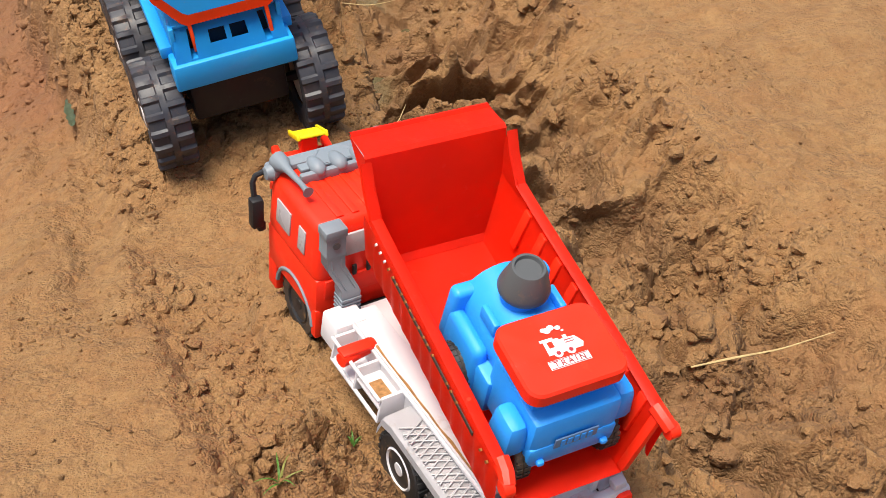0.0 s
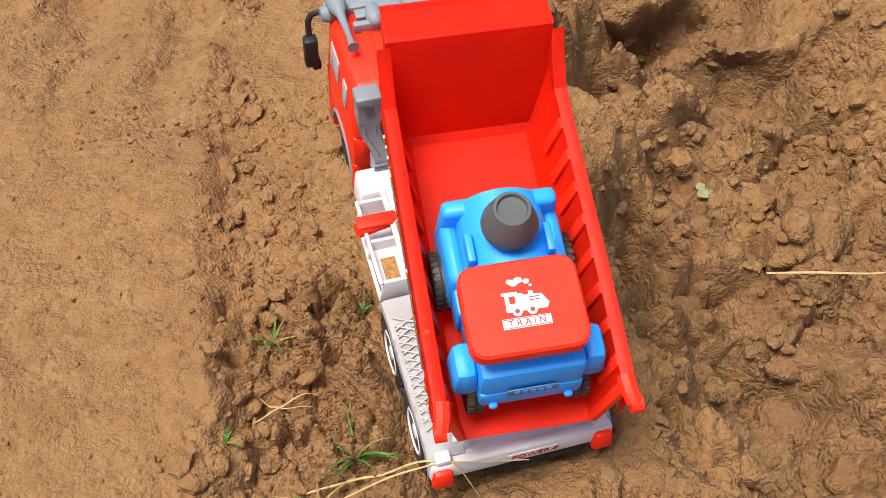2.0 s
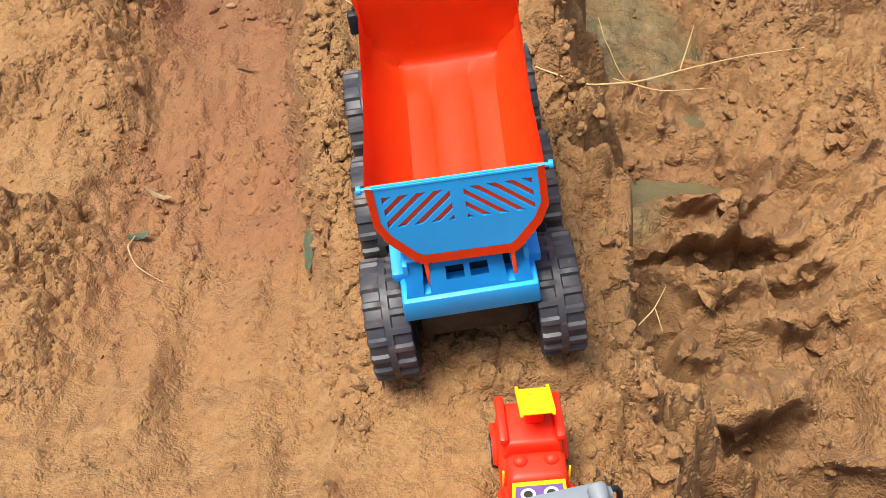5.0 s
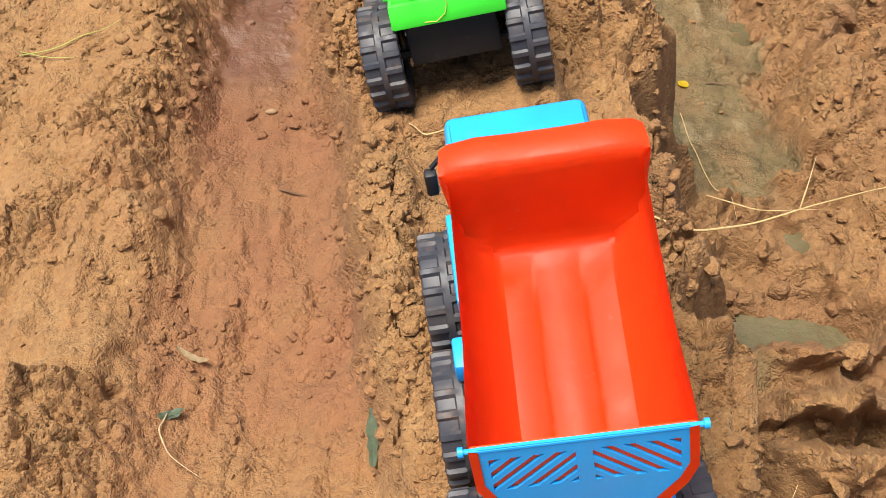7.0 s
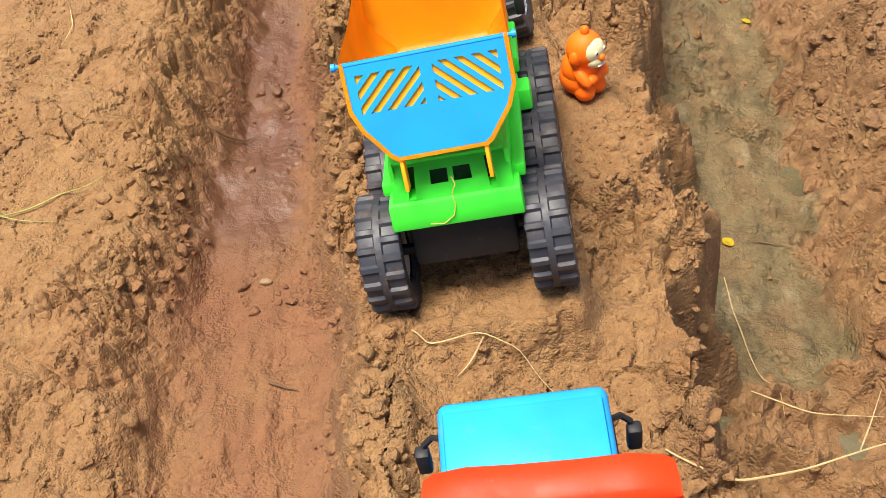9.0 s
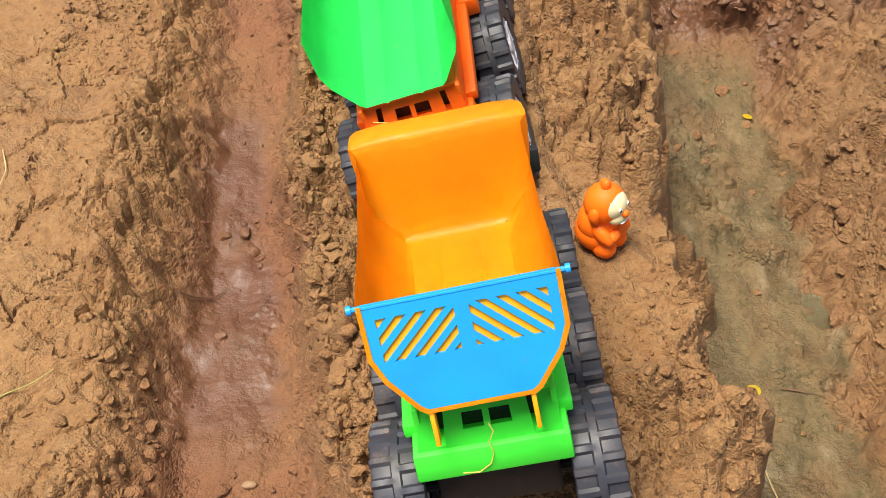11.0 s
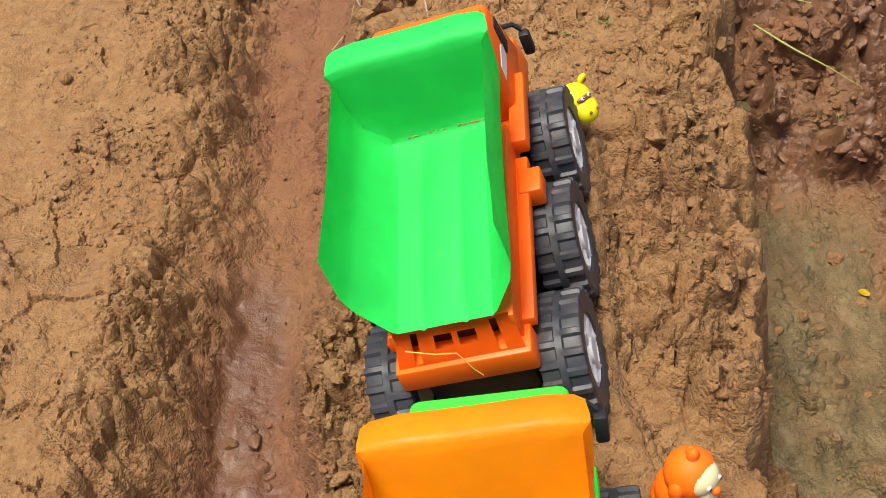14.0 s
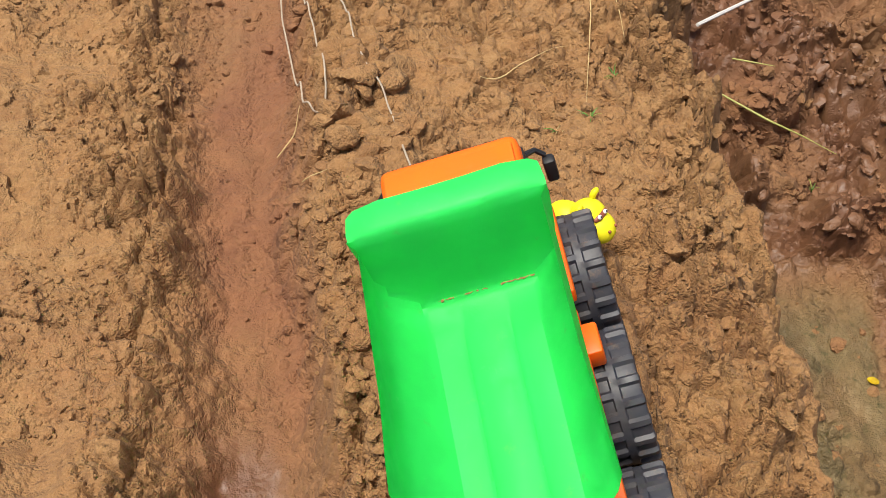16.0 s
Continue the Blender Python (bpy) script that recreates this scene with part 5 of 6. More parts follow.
def squeeze_monkey():
    """A squatting figure that faces +x."""
    bm = bmesh.new()
    blob(bm, (-0.003, 0, 0.019), (0.027, 0.026, 0.020))
    blob(bm, (-0.004, 0, 0.032), (0.024, 0.025, 0.022))
    blob(bm, (0.000, 0, 0.058), (0.0235, 0.0235, 0.0215))
    blob(bm, (-0.002, 0, 0.080), (0.0055, 0.0060, 0.0070))
    blob(bm, (-0.006, 0.003, 0.078), (0.0050, 0.0050, 0.0060))
    for s in (-1, 1):
        blob(bm, (0.001, s * 0.0225, 0.055), (0.0070, 0.0055, 0.0095))
        blob(bm, (0.012, s * 0.018, 0.033), (0.016, 0.0075, 0.0075), Matrix.Rotation(radians(28), 3, "Y"))
        blob(bm, (0.021, s * 0.008, 0.029), (0.0070, 0.0110, 0.0065))
        blob(bm, (0.013, s * 0.011, 0.012), (0.015, 0.013, 0.012))
    blob(bm, (0.0095, 0, 0.0610), (0.0160, 0.0185, 0.0150), slot=1)
    blob(bm, (0.016, 0, 0.0515), (0.0120, 0.0145, 0.0095), slot=1)
    blob(bm, (0.0265, 0, 0.0580), (0.0042, 0.0048, 0.0040), seg=12)
    for s in (-1, 1):
        blob(bm, (0.0232, s * 0.0076, 0.0650), (0.0020, 0.0026, 0.0028), seg=12, slot=3)
        blob(bm, (0.0242, s * 0.0078, 0.0650), (0.0014, 0.0018, 0.0020), seg=10, slot=2)
    blob(bm, (0.0270, 0, 0.0490), (0.0020, 0.0075, 0.0009), seg=12, slot=3)
    return one_mesh("squeeze_toy", bm, [M_MONKEY, M_CREAM, M_EYE, M_STICKER], pose(0.128, 0.392, 0.034, 0, 0, -40) @ Matrix.Diagonal((1.02, 1.02, 1.18, 1)), "orange vinyl squatting animal toy with cream face", "squeeze toy")


def squeeze_yellow():
    """A yellow figure with round ears and a brown eye band; faces +x."""
    bm = bmesh.new()
    blob(bm, (-0.030, 0, 0.024), (0.026, 0.021, 0.022))
    blob(bm, (-0.034, 0, 0.010), (0.020, 0.022, 0.010))
    blob(bm, (-0.010, 0, 0.048), (0.021, 0.022, 0.020))
    blob(bm, (0.004, 0, 0.042), (0.022, 0.0205, 0.0180))
    for s in (-1, 1):
        blob(bm, (-0.018, s * 0.017, 0.066), (0.0045, 0.0070, 0.0085))
        blob(bm, (-0.0145, s * 0.017, 0.0665), (0.0020, 0.0036, 0.0045), seg=12, slot=1)
        blob(bm, (-0.016, s * 0.017, 0.014), (0.012, 0.007, 0.008))
    blob(bm, (0.0020, 0, 0.0600), (0.0050, 0.0130, 0.0045), Matrix.Rotation(radians(35), 3, "Y"), slot=1)
    for s in (-1, 1):
        blob(bm, (0.0040, s * 0.0058, 0.0636), (0.0026, 0.0032, 0.0024), seg=12, slot=2)
        blob(bm, (0.0050, s * 0.0058, 0.0650), (0.0014, 0.0016, 0.0013), seg=10, slot=3)
        blob(bm, (0.0210, s * 0.0065, 0.0530), (0.0020, 0.0020, 0.0020), seg=10, slot=1)
    return one_mesh("squeeze_toy", bm, [M_LEMON, M_BROWN, M_STICKER, M_EYE], pose(0.046, 0.892, 0.056, 0, 8, -42) @ Matrix.Scale(0.94, 4), "yellow vinyl animal toy with brown eye band", "squeeze toy")


squeeze_monkey()
squeeze_yellow()


# ---- clods, crumbs and stones ----
def lump_shapes(sub, count, seed, jag, flat=0.72):
    """Broken lumps: balls cut by random planes, then roughened."""
    rng = np.random.default_rng(int(seed * 10))
    out = []
    for k in range(count):
        b = bmesh.new()
        bmesh.ops.create_icosphere(b, subdivisions=sub, radius=1)
        nrm = rng.normal(size=(9, 3))
        nrm /= np.linalg.norm(nrm, axis=1)[:, None]
        dist = rng.uniform(0.55, 0.95, 9)
        for v in b.verts:
            d = np.array(v.co[:])
            r = min(1.15, float(np.min(np.where(nrm @ d > 0.05, dist / np.maximum(nrm @ d, 0.05), 9))))
            p = v.co * 1.1 + Vector((seed + k * 7.1, 3.7 * k, 0))
            r *= 1 + jag * noise.noise(p) + jag * 0.6 * noise.noise(p * 2.3) + jag * 0.4 * noise.noise(p * 5.1)
            v.co *= r
            v.co.z *= flat
        out.append((np.array([v.co[:] for v in b.verts]), np.array([[v.index for v in f.verts] for f in b.faces])))
        b.free()
    return out


def scatter(name, label, spots, shapes, mat, rng):
    """One joined mesh of lumps at spots (x, y, size, sink)."""
    cos, tris, base = [], [], 0
    xs = np.array([q[0] for q in spots])
    ys = np.array([q[1] for q in spots])
    zs, red, wet, _, lean = terrain(xs, ys)
    xs, ys = xs - 0.10 * lean, ys - 0.62 * lean
    marks = {"red": [], "wet": []}
    for (_, _, r, sink), x, y, z, rv, wv in zip(spots, xs, ys, zs, red, wet):
        co, f = shapes[rng.integers(len(shapes))]
        e = Euler((rng.uniform(-0.5, 0.5), rng.uniform(-0.5, 0.5), rng.uniform(0, 6.28))).to_matrix()
        s = r * np.array([rng.uniform(0.8, 1.3), rng.uniform(0.7, 1.1), rng.uniform(0.7, 1.1)])
        cos.append((co * s) @ np.array(e).T + (x, y, z + r * (0.5 - sink)))
        tris.append(f + base)
        base += len(co)
        marks["red"].append(np.full(len(co), rv, np.float32))
        marks["wet"].append(np.full(len(co), wv * 0.8, np.float32))
    me = bpy.data.meshes.new(name)
    me.from_pydata(np.concatenate(cos).tolist(), [], np.concatenate(tris).tolist())
    for mark, v in marks.items():
        me.attributes.new(mark, "FLOAT", "POINT").data.foreach_set("value", np.concatenate(v))
    me.materials.append(mat)
    me.polygons.foreach_set("use_smooth", [True] * len(me.polygons))
    me.set_sharp_from_angle(angle=radians(50))
    return tagged(new(name, me), label, "clods", kind="stuff")


def clear_of_toys(x, y, margin=0.012):
    for cx, cy, yaw, hw, hl, *_ in FOOTPRINTS:
        ca, sa = math.cos(yaw), math.sin(yaw)
        lx, ly = (x - cx) * ca + (y - cy) * sa, -(x - cx) * sa + (y - cy) * ca
        if abs(lx) < hw + margin and abs(ly) < hl + margin:
            return False
    return math.hypot(x - 0.13, y - 0.385) > 0.045 and math.hypot(x - 0.06, y - 0.88) > 0.06


def strewn():
    rng = np.random.default_rng(5)
    big, mid, tiny = [], [], []
    px, py = rng.uniform(-0.66, 0.82, 150000), rng.uniform(-1.45, 1.6, 150000)
    pn = value_noise(px / 0.13, py / 0.13, 301)
    for x, y, patchy in zip(px.tolist(), py.tolist(), pn.tolist()):
        rr, ed = np.interp(y, YS, RUT_RIGHT), np.interp(y, YS, EDGE)
        pit = ed + 0.05 < x < 0.66 + 0.14 * (y < -1.0)
        water = 0.25 < x < 0.50 and -0.05 < y < 1.08 or math.hypot(x - 0.335, y + 0.235) < 0.07
        shoulder = math.exp(-(((x - rr - 0.035) / 0.035) ** 2)) + 0.7 * math.exp(-(((x - ed + 0.01) / 0.035) ** 2))
        rim = 0.5 * math.exp(-(((x + 0.42) / 0.06) ** 2)) * (y > -0.2)
        front = math.exp(-(((x + 0.17) / 0.05) ** 2) - ((y - 1.12) / 0.12) ** 2)
        if not clear_of_toys(x, y):
            continue
        u = rng.random()
        if pit and not water and len(big) < 215 and u < 0.022 and patchy > 0.3:
            big.append((x, y, 0.009 + (0.024 if y < -0.6 else 0.012) * rng.random() ** 2.0, rng.uniform(0.35, 0.7)))
        elif front > 0.3 and u < 0.20 and len(big) < 300:
            big.append((x, y, rng.uniform(0.008, 0.022), rng.uniform(0.2, 0.5)))
        elif (pit and water and u < 0.012) or (pit and not water and u < (0.05 + 0.26 * (patchy > 0.5)) * (0.12 if -0.75 < y < -0.1 and x < 0.6 else 1)) or u < 0.42 * (shoulder + rim) * (patchy > 0.35) or (x < ed and patchy > 0.66 and u < 0.10):
            mid.append((x, y, 0.0022 + 0.0085 * rng.random() ** 2.6, rng.uniform(0.35, 0.65)))
        elif u < 0.08 + 0.5 * (patchy > 0.56) * (x < ed or x > 0.66) and not (-0.34 < x < rr and y > -0.4 and u > 0.06) and not water:
            tiny.append((x, y, 0.0007 + 0.0030 * rng.random() ** 3, rng.uniform(0.1, 0.5)))
    shapes = {}
    for dampness, (wet, red) in {"dry": (0.0, 0.0), "damp": (0.35, 0.2), "soaked": (0.8, 0.6)}.items():
        shapes[dampness] = []
        for co, f in lump_shapes(3, 9, 3.0, 0.26, 0.78):
            me = bpy.data.meshes.new("mud_clod")
            me.from_pydata(co.tolist(), [], f.tolist())
            me.materials.append(M_SOIL)
            for mark, v in (("wet", wet), ("red", red)):
                me.attributes.new(mark, "FLOAT", "POINT").data.foreach_set("value", np.full(len(co), v, np.float32))
            me.polygons.foreach_set("use_smooth", [True] * len(me.polygons))
            me.set_sharp_from_angle(angle=radians(45))
            shapes[dampness].append(me)
    zs, _, ws, _, lean = terrain(np.array([q[0] for q in big]), np.array([q[1] for q in big]))
    for (x, y, r, sink), z, w, tip in zip(big, zs.tolist(), ws.tolist(), lean.tolist()):
        x, y = x - 0.10 * tip, y - 0.62 * tip
        ob = new("mud_clod", shapes["dry" if w < 0.2 else "damp" if w < 0.5 else "soaked"][rng.integers(9)])
        ob.matrix_world = pose(x, y, z + r * (0.45 - sink), *rng.uniform(-35, 35, 2), rng.uniform(0, 360)) @ Matrix.Diagonal((r * rng.uniform(0.8, 1.3), r * rng.uniform(0.7, 1.1), r * rng.uniform(0.6, 1.1), 1))
        tagged(ob, "large broken clod of brown mud" if r > 0.02 else "small broken clod of brown mud", "clod", "mud clods on the ground")
    mid, tiny = [mid[k] for k in rng.permutation(len(mid))], [tiny[k] for k in rng.permutation(len(tiny))]
    scatter("mud_lumps", "small lumps of brown mud", mid[:7500], lump_shapes(2, 8, 9.0, 0.30), M_SOIL, rng)
    scatter("mud_crumbs", "crumbs of dry brown soil", tiny[:30000], lump_shapes(1, 6, 15.0, 0.25), M_SOIL, rng)


strewn()


# ---- straw, leaves, grass, string and other small litter ----
M_STRAW = plain("dry_straw", (0.52, 0.38, 0.17), 0.7, 0.14, 200)
M_STEM = plain("green_yellow_stem", (0.36, 0.36, 0.09), 0.6, 0.14, 200)
M_GRASS = plain("green_grass", (0.14, 0.32, 0.05), 0.5, 0.16, 150)
M_TWIG = plain("brown_twig", (0.16, 0.085, 0.04), 0.8, 0.16, 200)
M_STRING = plain("pale_string", (0.38, 0.31, 0.23), 0.8, 0.12, 500)
M_YLEAF = plain("yellow_leaf", (0.72, 0.52, 0.015), 0.5, 0.10, 120)
M_PLEAF = plain("pale_green_leaf", (0.50, 0.52, 0.28), 0.6, 0.12, 150)
M_DLEAF = plain("dry_leaf", (0.46, 0.34, 0.19), 0.7, 0.14, 150)
M_OLEAF = plain("olive_green_leaf", (0.13, 0.17, 0.10), 0.6, 0.16, 150)
M_PEBBLE = plain("brown_pebble", (0.30, 0.19, 0.10), 0.7, 0.15, 200)
M_STONE = plain("grey_stone", (0.10, 0.095, 0.088), 0.55, 0.14, 60)
M_WOODCHIP = plain("white_stick", (0.62, 0.60, 0.56), 0.6, 0.10, 150)
M_THREAD = plain("straw_thread", (0.62, 0.46, 0.10), 0.7, 0.1, 300)


def laid(pts, lift=0.001, steps=6):
    """A fine line over the ground through plan points; a third number fixes the height."""
    xy, fixed = [], []
    for a, b in zip(pts, pts[1:] + pts[-1:]):
        for k in range(steps if b is not a else 1):
            f = k / steps
            xy.append((a[0] + (b[0] - a[0]) * f, a[1] + (b[1] - a[1]) * f))
            free = len(a) < 3 and (k == 0 or len(b) < 3)
            fixed.append(None if free else (a, b, f))
    xy = np.array(xy)
    ends = np.array([p[:2] for p in pts])
    near = [ground(xy[:, 0] + dx, xy[:, 1] + dy)[0] for dx, dy in ((0, 0), (0.005, 0), (-0.005, 0), (0, 0.005), (0, -0.005))]
    h = np.maximum(np.max(near, axis=0), WATER_Z) + lift
    e = np.maximum(ground(ends[:, 0], ends[:, 1])[0], WATER_Z) + lift
    level = {p: (p[2] if len(p) > 2 else float(z)) for p, z in zip(pts, e)}
    out = []
    for (x, y), z, fx in zip(xy, h, fixed):
        out.append(Vector((x, y, z if fx is None else level[fx[0]] + (level[fx[1]] - level[fx[0]]) * fx[2])))
    return out


def strand(name, label, category, mat, pts, r, lift=0.003, taper=0.5, sides=6):
    line = laid(pts, lift)
    for k in range(2):
        line = [line[0]] + [(a + b * 2 + c) / 4 for a, b, c in zip(line, line[1:], line[2:])] + [line[-1]]
    n = len(line)
    ob = part(name, tube(bmesh.new(), line, [r * (1 - taper * abs(2 * i / (n - 1) - 0.6)) for i in range(n)], sides), mat)
    return tagged(ob, label, category)


strand("straw", "dry yellow straw lying on the clods", "straw", M_STRAW, [(0.455, -1.045, -0.030), (0.500, -1.050, -0.024), (0.545, -1.062, -0.012), (0.600, -1.068, 0.004)], 0.0014)
strand("straw", "long dry straw hanging over the pit", "straw", M_STRAW, [(0.178, -0.176), (0.205, -0.194, 0.056), (0.244, -0.206, 0.047), (0.317, -0.181, 0.031), (0.389, -0.153, 0.030), (0.470, -0.128, 0.030), (0.560, -0.100, 0.020)], 0.0014)
strand("straw", "short side stem of dry straw", "straw", M_STRAW, [(0.375, -0.158, 0.030), (0.384, -0.140, 0.050), (0.396, -0.112, 0.070)], 0.0010)
strand("straw", "thin dry straw over the wet mud", "straw", M_STRAW, [(0.330, 0.045, -0.150), (0.398, 0.012, -0.150), (0.475, -0.005, -0.130)], 0.0010)
strand("twig", "dry upright twig among the clods", "twig", M_STRAW, [(0.276, -0.537, -0.040), (0.298, -0.512, -0.042), (0.318, -0.477, -0.040)], 0.0010)
strand("twig", "dry side twig among the clods", "twig", M_STRAW, [(0.300, -0.510, -0.042), (0.306, -0.540, -0.050)], 0.0008)
strand("straw", "bent dry straw behind the green dumper", "straw", M_STRAW, [(-0.074, -0.040), (-0.055, -0.052), (-0.014, -0.047), (0.039, -0.063), (0.084, -0.107)], 0.0010)
strand("straw", "short dry straw behind the green dumper", "straw", M_STRAW, [(0.001, -0.056), (-0.025, -0.087)], 0.0013)
strand("straw", "dry straw lying in the puddle", "straw", M_STRAW, [(0.339, 0.281), (0.342, 0.206), (0.348, 0.141), (0.360, 0.090), (0.376, 0.030)], 0.0011)
strand("twig", "dark wet twig in the puddle", "twig", M_TWIG, [(0.386, 0.345), (0.410, 0.338), (0.440, 0.326)], 0.0012)
strand("stem", "green-yellow grass stem on the bank", "stem", M_STEM, [(-0.600, 0.170), (-0.532, 0.210), (-0.476, 0.244)], 0.0011)
strand("stem", "thin green-yellow grass stem on the bank", "stem", M_STEM, [(-0.600, 0.178), (-0.521, 0.168)], 0.0008)
strand("straw", "curved dry straw on the bank", "straw", M_STRAW, [(-0.594, 0.575), (-0.583, 0.540), (-0.592, 0.504)], 0.0010)
strand("twig", "short brown twig in the rut", "twig", M_TWIG, [(-0.246, -0.008), (-0.230, -0.011), (-0.211, -0.017)], 0.0022)
strand("twig", "curved brown root at the rut's edge", "twig", M_TWIG, [(-0.368, 0.400), (-0.352, 0.408), (-0.335, 0.418), (-0.318, 0.438)], 0.0018)
strand("string", "pale string looped on the ground", "string", M_STRING, [(-0.262, 1.440), (-0.262, 1.367), (-0.253, 1.261), (-0.244, 1.203), (-0.242, 1.141), (-0.232, 1.112), (-0.216, 1.122), (-0.214, 1.196), (-0.224, 1.278), (-0.230, 1.340), (-0.236, 1.440)], 0.0012, 0.012, 0.0)
strand("string", "pale string tied to the orange dumper", "string", M_STRING, [(-0.215, 1.440), (-0.195, 1.345), (-0.182, 1.318), (-0.178, 1.244), (-0.164, 1.179), (-0.146, 1.140), (-0.138, 1.090), (-0.132, 1.030, 0.070), (-0.126, 0.965, 0.090), (-0.120, 0.905, 0.105)], 0.0012, 0.012, 0.0)
strand("straw", "long dry straw on the causeway", "straw", M_STRAW, [(0.155, 1.420), (0.141, 1.325), (0.124, 1.240), (0.093, 1.112)], 0.0011)
strand("straw", "dry straw on the causeway", "straw", M_STRAW, [(0.170, 1.400), (0.166, 1.320), (0.164, 1.225)], 0.0011)
strand("stem", "yellow-green stem across the pit", "stem", M_STEM, [(0.330, 1.250, -0.050), (0.385, 1.205, -0.060), (0.430, 1.190, -0.075), (0.484, 1.175, -0.100)], 0.0017)
strand("stem", "short yellow-green stem in the pit", "stem", M_STEM, [(0.373, 1.338, -0.060), (0.428, 1.312, -0.055)], 0.0014)
strand("stick", "pale straight stick at the pit's edge", "stick", M_WOODCHIP, [(0.320, 1.366, -0.020), (0.453, 1.477, -0.055)], 0.0030, taper=0.1)
strand("straw", "thin dry straw on the causeway", "straw", M_STRAW, [(-0.025, 1.178), (0.026, 1.190), (0.091, 1.223)], 0.0009)
strand("straw", "dry straw bit by the rut", "straw", M_STRAW, [(-0.277, 1.138), (-0.254, 1.152), (-0.246, 1.175)], 0.0010)
strand("straw", "dry straw bit by the string", "straw", M_STRAW, [(-0.249, 1.056), (-0.217, 1.039)], 0.0010)
strand("straw", "straw caught on the tipper's rear bumper", "straw", M_STRAW, [(0.040, -1.290), (0.085, -1.284), (0.125, -1.288, 0.105), (0.160, -1.292, 0.108), (0.205, -1.288, 0.100)], 0.0011)
strand("straw", "second straw on the tipper's rear bumper", "straw", M_STRAW, [(0.060, -1.300), (0.105, -1.296, 0.098), (0.150, -1.290, 0.110), (0.168, -1.305, 0.080)], 0.0009)
strand("straw", "dry straw on the sandy ground", "straw", M_STRAW, [(0.000, -1.240), (0.021, -1.220), (0.048, -1.212)], 0.0009)
strand("straw", "thin straw on the sandy ground", "straw", M_STRAW, [(0.004, -1.216), (0.020, -1.224), (0.044, -1.222)], 0.0007)


def leaf(name, label, mat, x, y, length, width, turn, curl=0.15, lift=0.002, z=None, ruffle=0.0):
    """A thin curled leaf with a midrib fold."""
    bm = bmesh.new()
    rows = []
    rng = random.Random(int(abs(x * 7919) + abs(y * 104729)))
    for i in range(9):
        f = i / 8
        w = width / 2 * math.sin(math.pi * (0.08 + 0.88 * f)) ** 0.8 * (1 + ruffle * rng.uniform(-1, 1))
        rows.append([(q * w, length * (f - 0.5), curl * length * (f - 0.5) ** 2 * 2 + 0.25 * w * abs(q) + ruffle * 0.002 * rng.uniform(-1, 1)) for q in (-1, -0.5, 0, 0.5, 1)])
    sheet(bm, rows, 0.0004)
    ob = part(name, bm, mat)
    base = max(ground_at(x, y), WATER_Z) if z is None else z
    ob.matrix_world = pose(x, y, base + lift, rng.uniform(-8, 8), rng.uniform(-8, 8), turn)
    return tagged(ob, label, "leaf")


leaf("leaf", "small round yellow leaf on the puddle", M_YLEAF, 0.352, 0.345, 0.019, 0.017, 40, 0.05)
leaf("leaf", "yellow leaf at the edge of the puddle", M_YLEAF, 0.455, 0.868, 0.016, 0.012, 70, 0.1)
leaf("leaf", "pale green torn leaf between clods", M_PLEAF, 0.429, -0.899, 0.020, 0.015, 20, 0.3, 0.006, ruffle=0.5)
leaf("leaf", "pale grey leaf scrap between clods", M_PLEAF, 0.392, -1.200, 0.018, 0.012, 70, 0.3, 0.006, ruffle=0.5)
leaf("leaf", "dry curled pale leaf in the rut", M_DLEAF, -0.322, -0.284, 0.046, 0.008, 62, 0.5, 0.002, ruffle=0.3)
leaf("leaf", "olive dry leaf in the rut", M_OLEAF, -0.332, -0.372, 0.028, 0.012, -70, 0.4, 0.003, ruffle=0.3)
strand("twig", "stalk of the olive leaf in the rut", "twig", M_DLEAF, [(-0.336, -0.372), (-0.341, -0.397), (-0.326, -0.427), (-0.288, -0.458)], 0.0010)
strand("twig", "thin curved twig in the rut", "twig", M_TWIG, [(-0.262, -0.365), (-0.256, -0.392), (-0.236, -0.420)], 0.0007)
leaf("leaf", "dark green leaf stuck to the rut's edge", M_OLEAF, -0.113, -0.425, 0.075, 0.012, 4, 0.1, 0.012, ruffle=0.4)


def grass_tuft(x, y, count, height, spread_, label, seed, mats):
    rng = random.Random(seed)
    z = ground_at(x, y)
    t = thing("grass_tuft", pose(x, y, z), label, "grass")
    for k in range(count):
        a, tip = rng.uniform(0, 6.283), rng.uniform(0.5, 1.0)
        dx, dy = math.cos(a) * spread_ * tip * 0.8, math.sin(a) * spread_ * tip * 0.8
        h = height * rng.uniform(0.3, 0.8)
        rows = []
        for i in range(6):
            f = i / 5
            w = 0.0011 * (1 - f) ** 0.7 + 0.0002
            px, py, pz = dx * f**1.4, dy * f**1.4, h * math.sin(f * 1.9) - 0.002
            rows.append([(px - math.sin(a) * w, py + math.cos(a) * w, pz), (px, py, pz - 0.0004), (px + math.sin(a) * w, py - math.cos(a) * w, pz)])
        part("grass_blade", sheet(bmesh.new(), rows, 0.0003), mats[k % len(mats)], t)
    return t


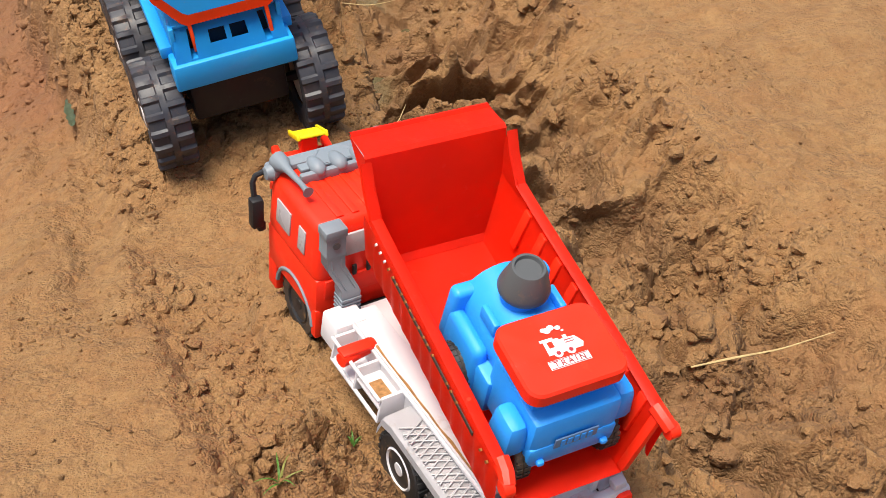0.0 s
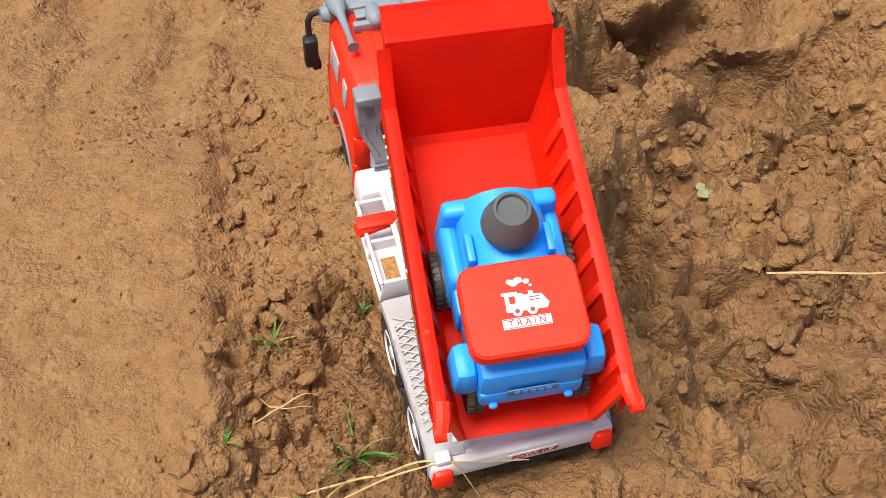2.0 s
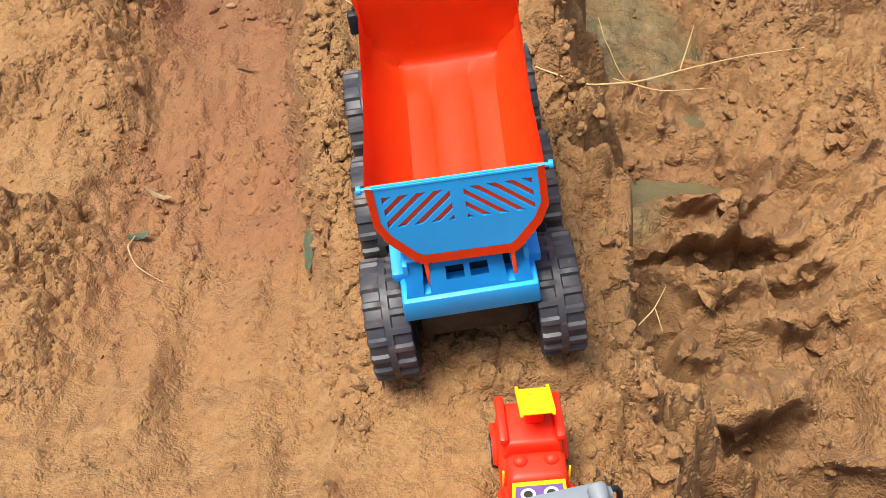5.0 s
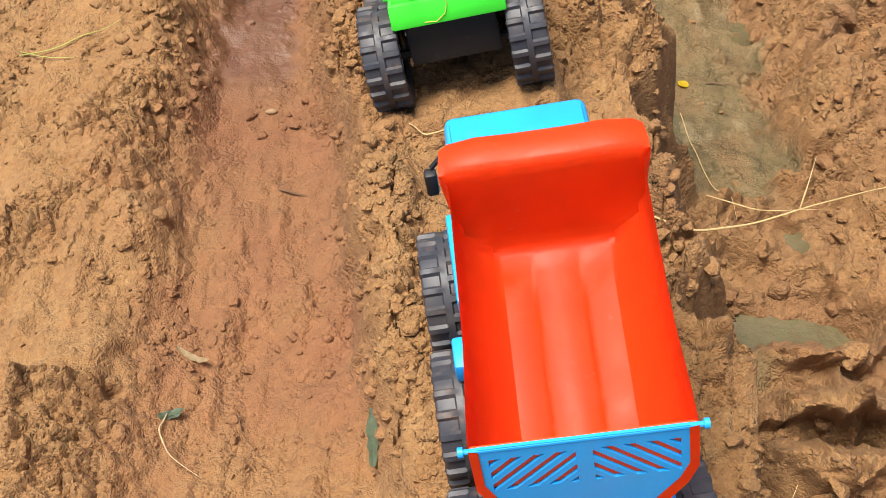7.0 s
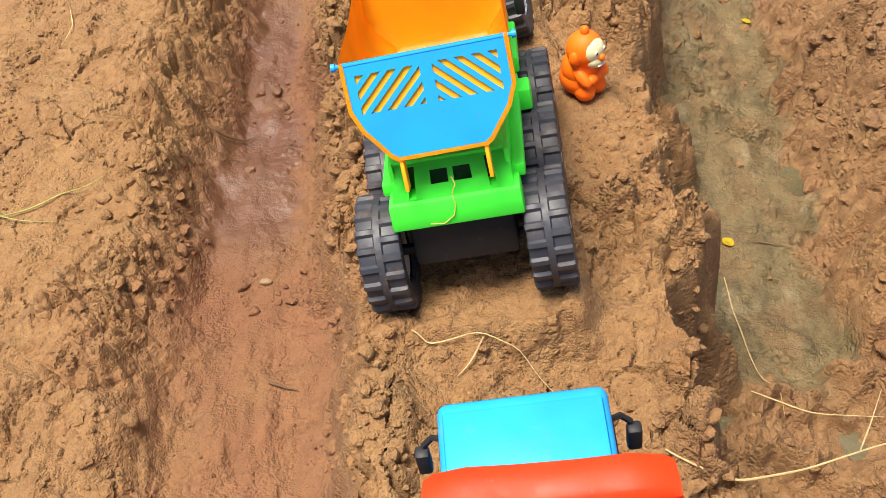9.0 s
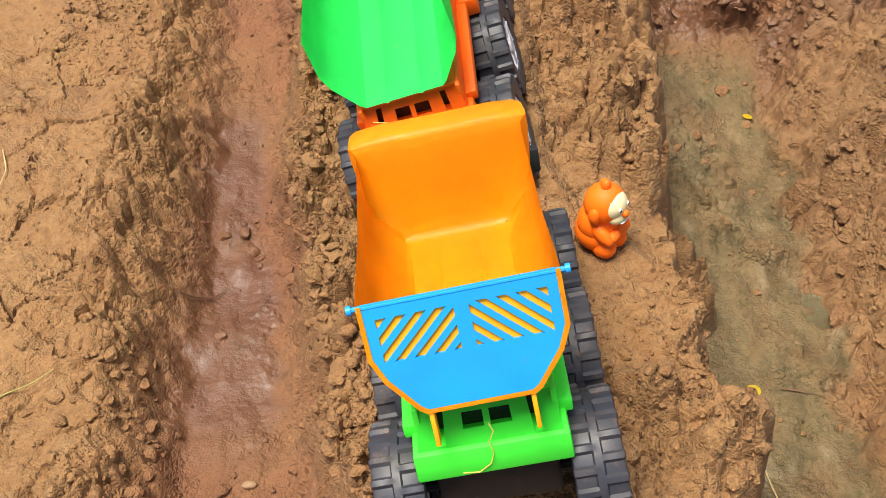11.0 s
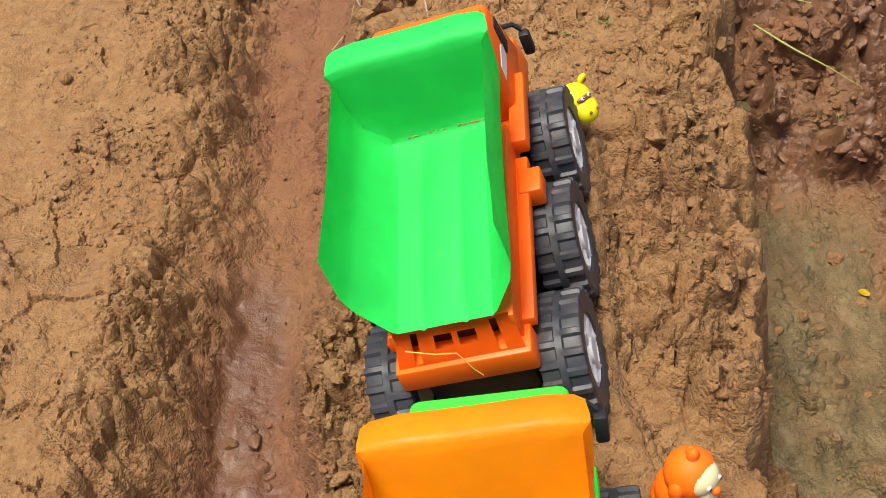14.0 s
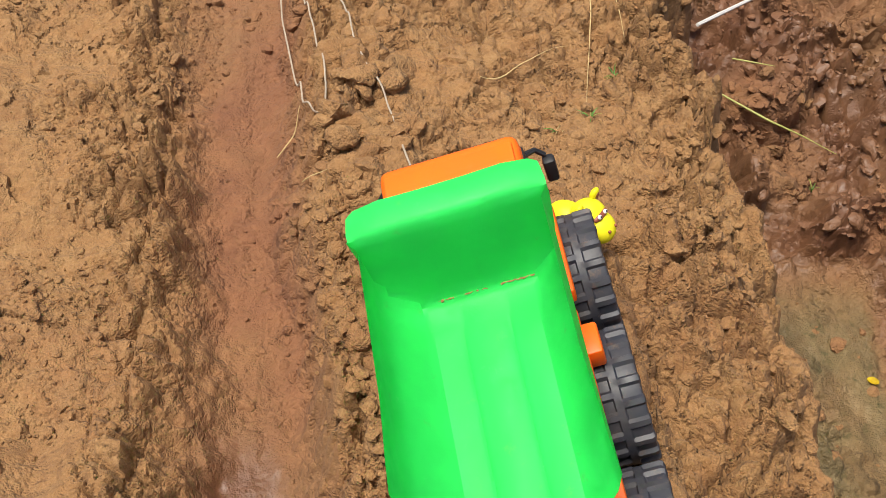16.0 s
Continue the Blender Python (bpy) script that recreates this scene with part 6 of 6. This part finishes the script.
G1, G2 = [M_GRASS, M_GRASS, M_STEM], [M_GRASS, M_STRAW, M_STRAW]
grass_tuft(0.013, -1.170, 7, 0.022, 0.030, "small green grass sprout on sandy ground", 3, G1)
grass_tuft(-0.017, -1.262, 6, 0.016, 0.022, "tiny green grass sprout on sandy ground", 4, G1)
grass_tuft(0.078, -1.268, 14, 0.034, 0.050, "green and dry grass tuft behind the tipper", 5, G1)
grass_tuft(0.050, -1.300, 10, 0.020, 0.050, "dry grass tuft behind the tipper", 6, G2)
grass_tuft(0.082, -1.128, 6, 0.012, 0.016, "tiny green sprout beside the tipper's wheel", 7, [M_GRASS])
grass_tuft(0.094, 1.090, 8, 0.014, 0.026, "small green and dry grass tuft on the causeway", 8, G1)
grass_tuft(0.052, 1.080, 7, 0.012, 0.024, "small dry grass tuft on the causeway", 9, G2)
grass_tuft(0.140, 1.168, 6, 0.010, 0.028, "thin grass tuft on the causeway", 10, G1)
grass_tuft(0.400, 1.294, 7, 0.018, 0.024, "green grass sprout in the pit", 11, G1)
grass_tuft(0.470, 1.175, 6, 0.018, 0.024, "grass sprout at the stem's end", 12, G1)


def stone(name, label, mat, x, y, s, turn, up):
    bm = bmesh.new()
    bmesh.ops.create_icosphere(bm, subdivisions=3, radius=1)
    for v in bm.verts:
        v.co *= 1 + 0.16 * noise.noise(v.co * 1.3 + Vector((x * 9, y * 9, 0)))
        v.co = Vector((v.co.x * s[0], v.co.y * s[1], v.co.z * s[2]))
    ob = part(name, bm, mat)
    ob.matrix_world = pose(x, y, ground_at(x, y) + up, 0, 0, turn)
    return tagged(ob, label, "stone")


stone("stone", "smooth dark grey stone between clods", M_STONE, 0.480, -0.765, (0.020, 0.013, 0.010), -12, 0.001)
stone("pebble", "small pale oval pebble in the rut", M_PEBBLE, -0.270, 0.150, (0.0085, 0.0045, 0.004), 5, 0.002)


def bumper_thread(m, label, pts):
    line = [m @ Vector(p) for p in pts]
    return tagged(part("thread", tube(bmesh.new(), line, 0.0006, 5), M_THREAD), label, "thread")


bumper_thread(P_DUMP_C, "straw-coloured thread tied to the green bumper", [(0.001, 0.006, 0.166), (0.004, 0.001, 0.160), (-0.001, 0.000, 0.150), (0.001, -0.002, 0.138), (-0.003, -0.002, 0.126), (-0.014, -0.002, 0.118), (-0.028, -0.001, 0.119)])
bumper_thread(P_DUMP_D, "straw-coloured thread tied to the orange bumper", [(-0.046, 0.006, 0.172), (-0.020, 0.003, 0.163), (0.0, 0.002, 0.160), (0.004, 0.000, 0.150), (0.008, -0.002, 0.136), (0.014, -0.003, 0.124)])


# ---- wear and stickers on the orange dumper ----
def orange_dumper_details(t):
    side = pose(0.0664, 0.322, 0.203, 0, -2.5, 0)
    bm = bmesh.new()
    plate(bm, [(-0.021, -0.008), (0.016, -0.009), (0.021, 0.004), (0.015, 0.009), (-0.017, 0.008)], 0.0006, side @ pose(0, 0, 0, 0, 0, 90))
    decal = part("sticker", bm, M_STICKER, t, "white-edged green and red sticker")
    for y, z, w, h, mat in ((-0.002, 0.003, 0.030, 0.008, M_GRASSINK), (0.000, -0.004, 0.030, 0.0035, M_REDINK), (-0.004, 0.003, 0.018, 0.0022, M_SUNINK)):
        bm = bmesh.new()
        box(bm, (0.0008, y, z), (0.0012 + 0.0004 * (mat is M_SUNINK), w, h), 0, top=(1, 0.85))
        part("printed_bar", bm, mat, decal)
        decal.children[-1].matrix_local = decal.matrix_local.inverted() @ side
    tb = P_DUMP_D.inverted() @ P_BED_D
    rng = random.Random(12)
    for x0, x1 in ((-0.036, -0.020), (-0.014, 0.012), (0.020, 0.050)):
        n = 12
        pts = [(x0 + (x1 - x0) * k / n, 0.2418 + rng.uniform(-0.0006, 0.0004), 0.187 + 0.0122 + rng.uniform(-0.0004, 0.0006)) for k in range(n + 1)]
        bm = tube(bmesh.new(), pts, [rng.uniform(0.0004, 0.0015) for _ in pts], 6)
        part("dirt_crust", bm, M_RUST, t, "dried brown mud in the bed corner").matrix_local = tb


M_GRASSINK = plain("green_ink", (0.10, 0.42, 0.05), 0.5, 0.06)
M_SUNINK = plain("yellow_ink", (0.80, 0.55, 0.03), 0.5, 0.06)
orange_dumper_details(orange_dumper)
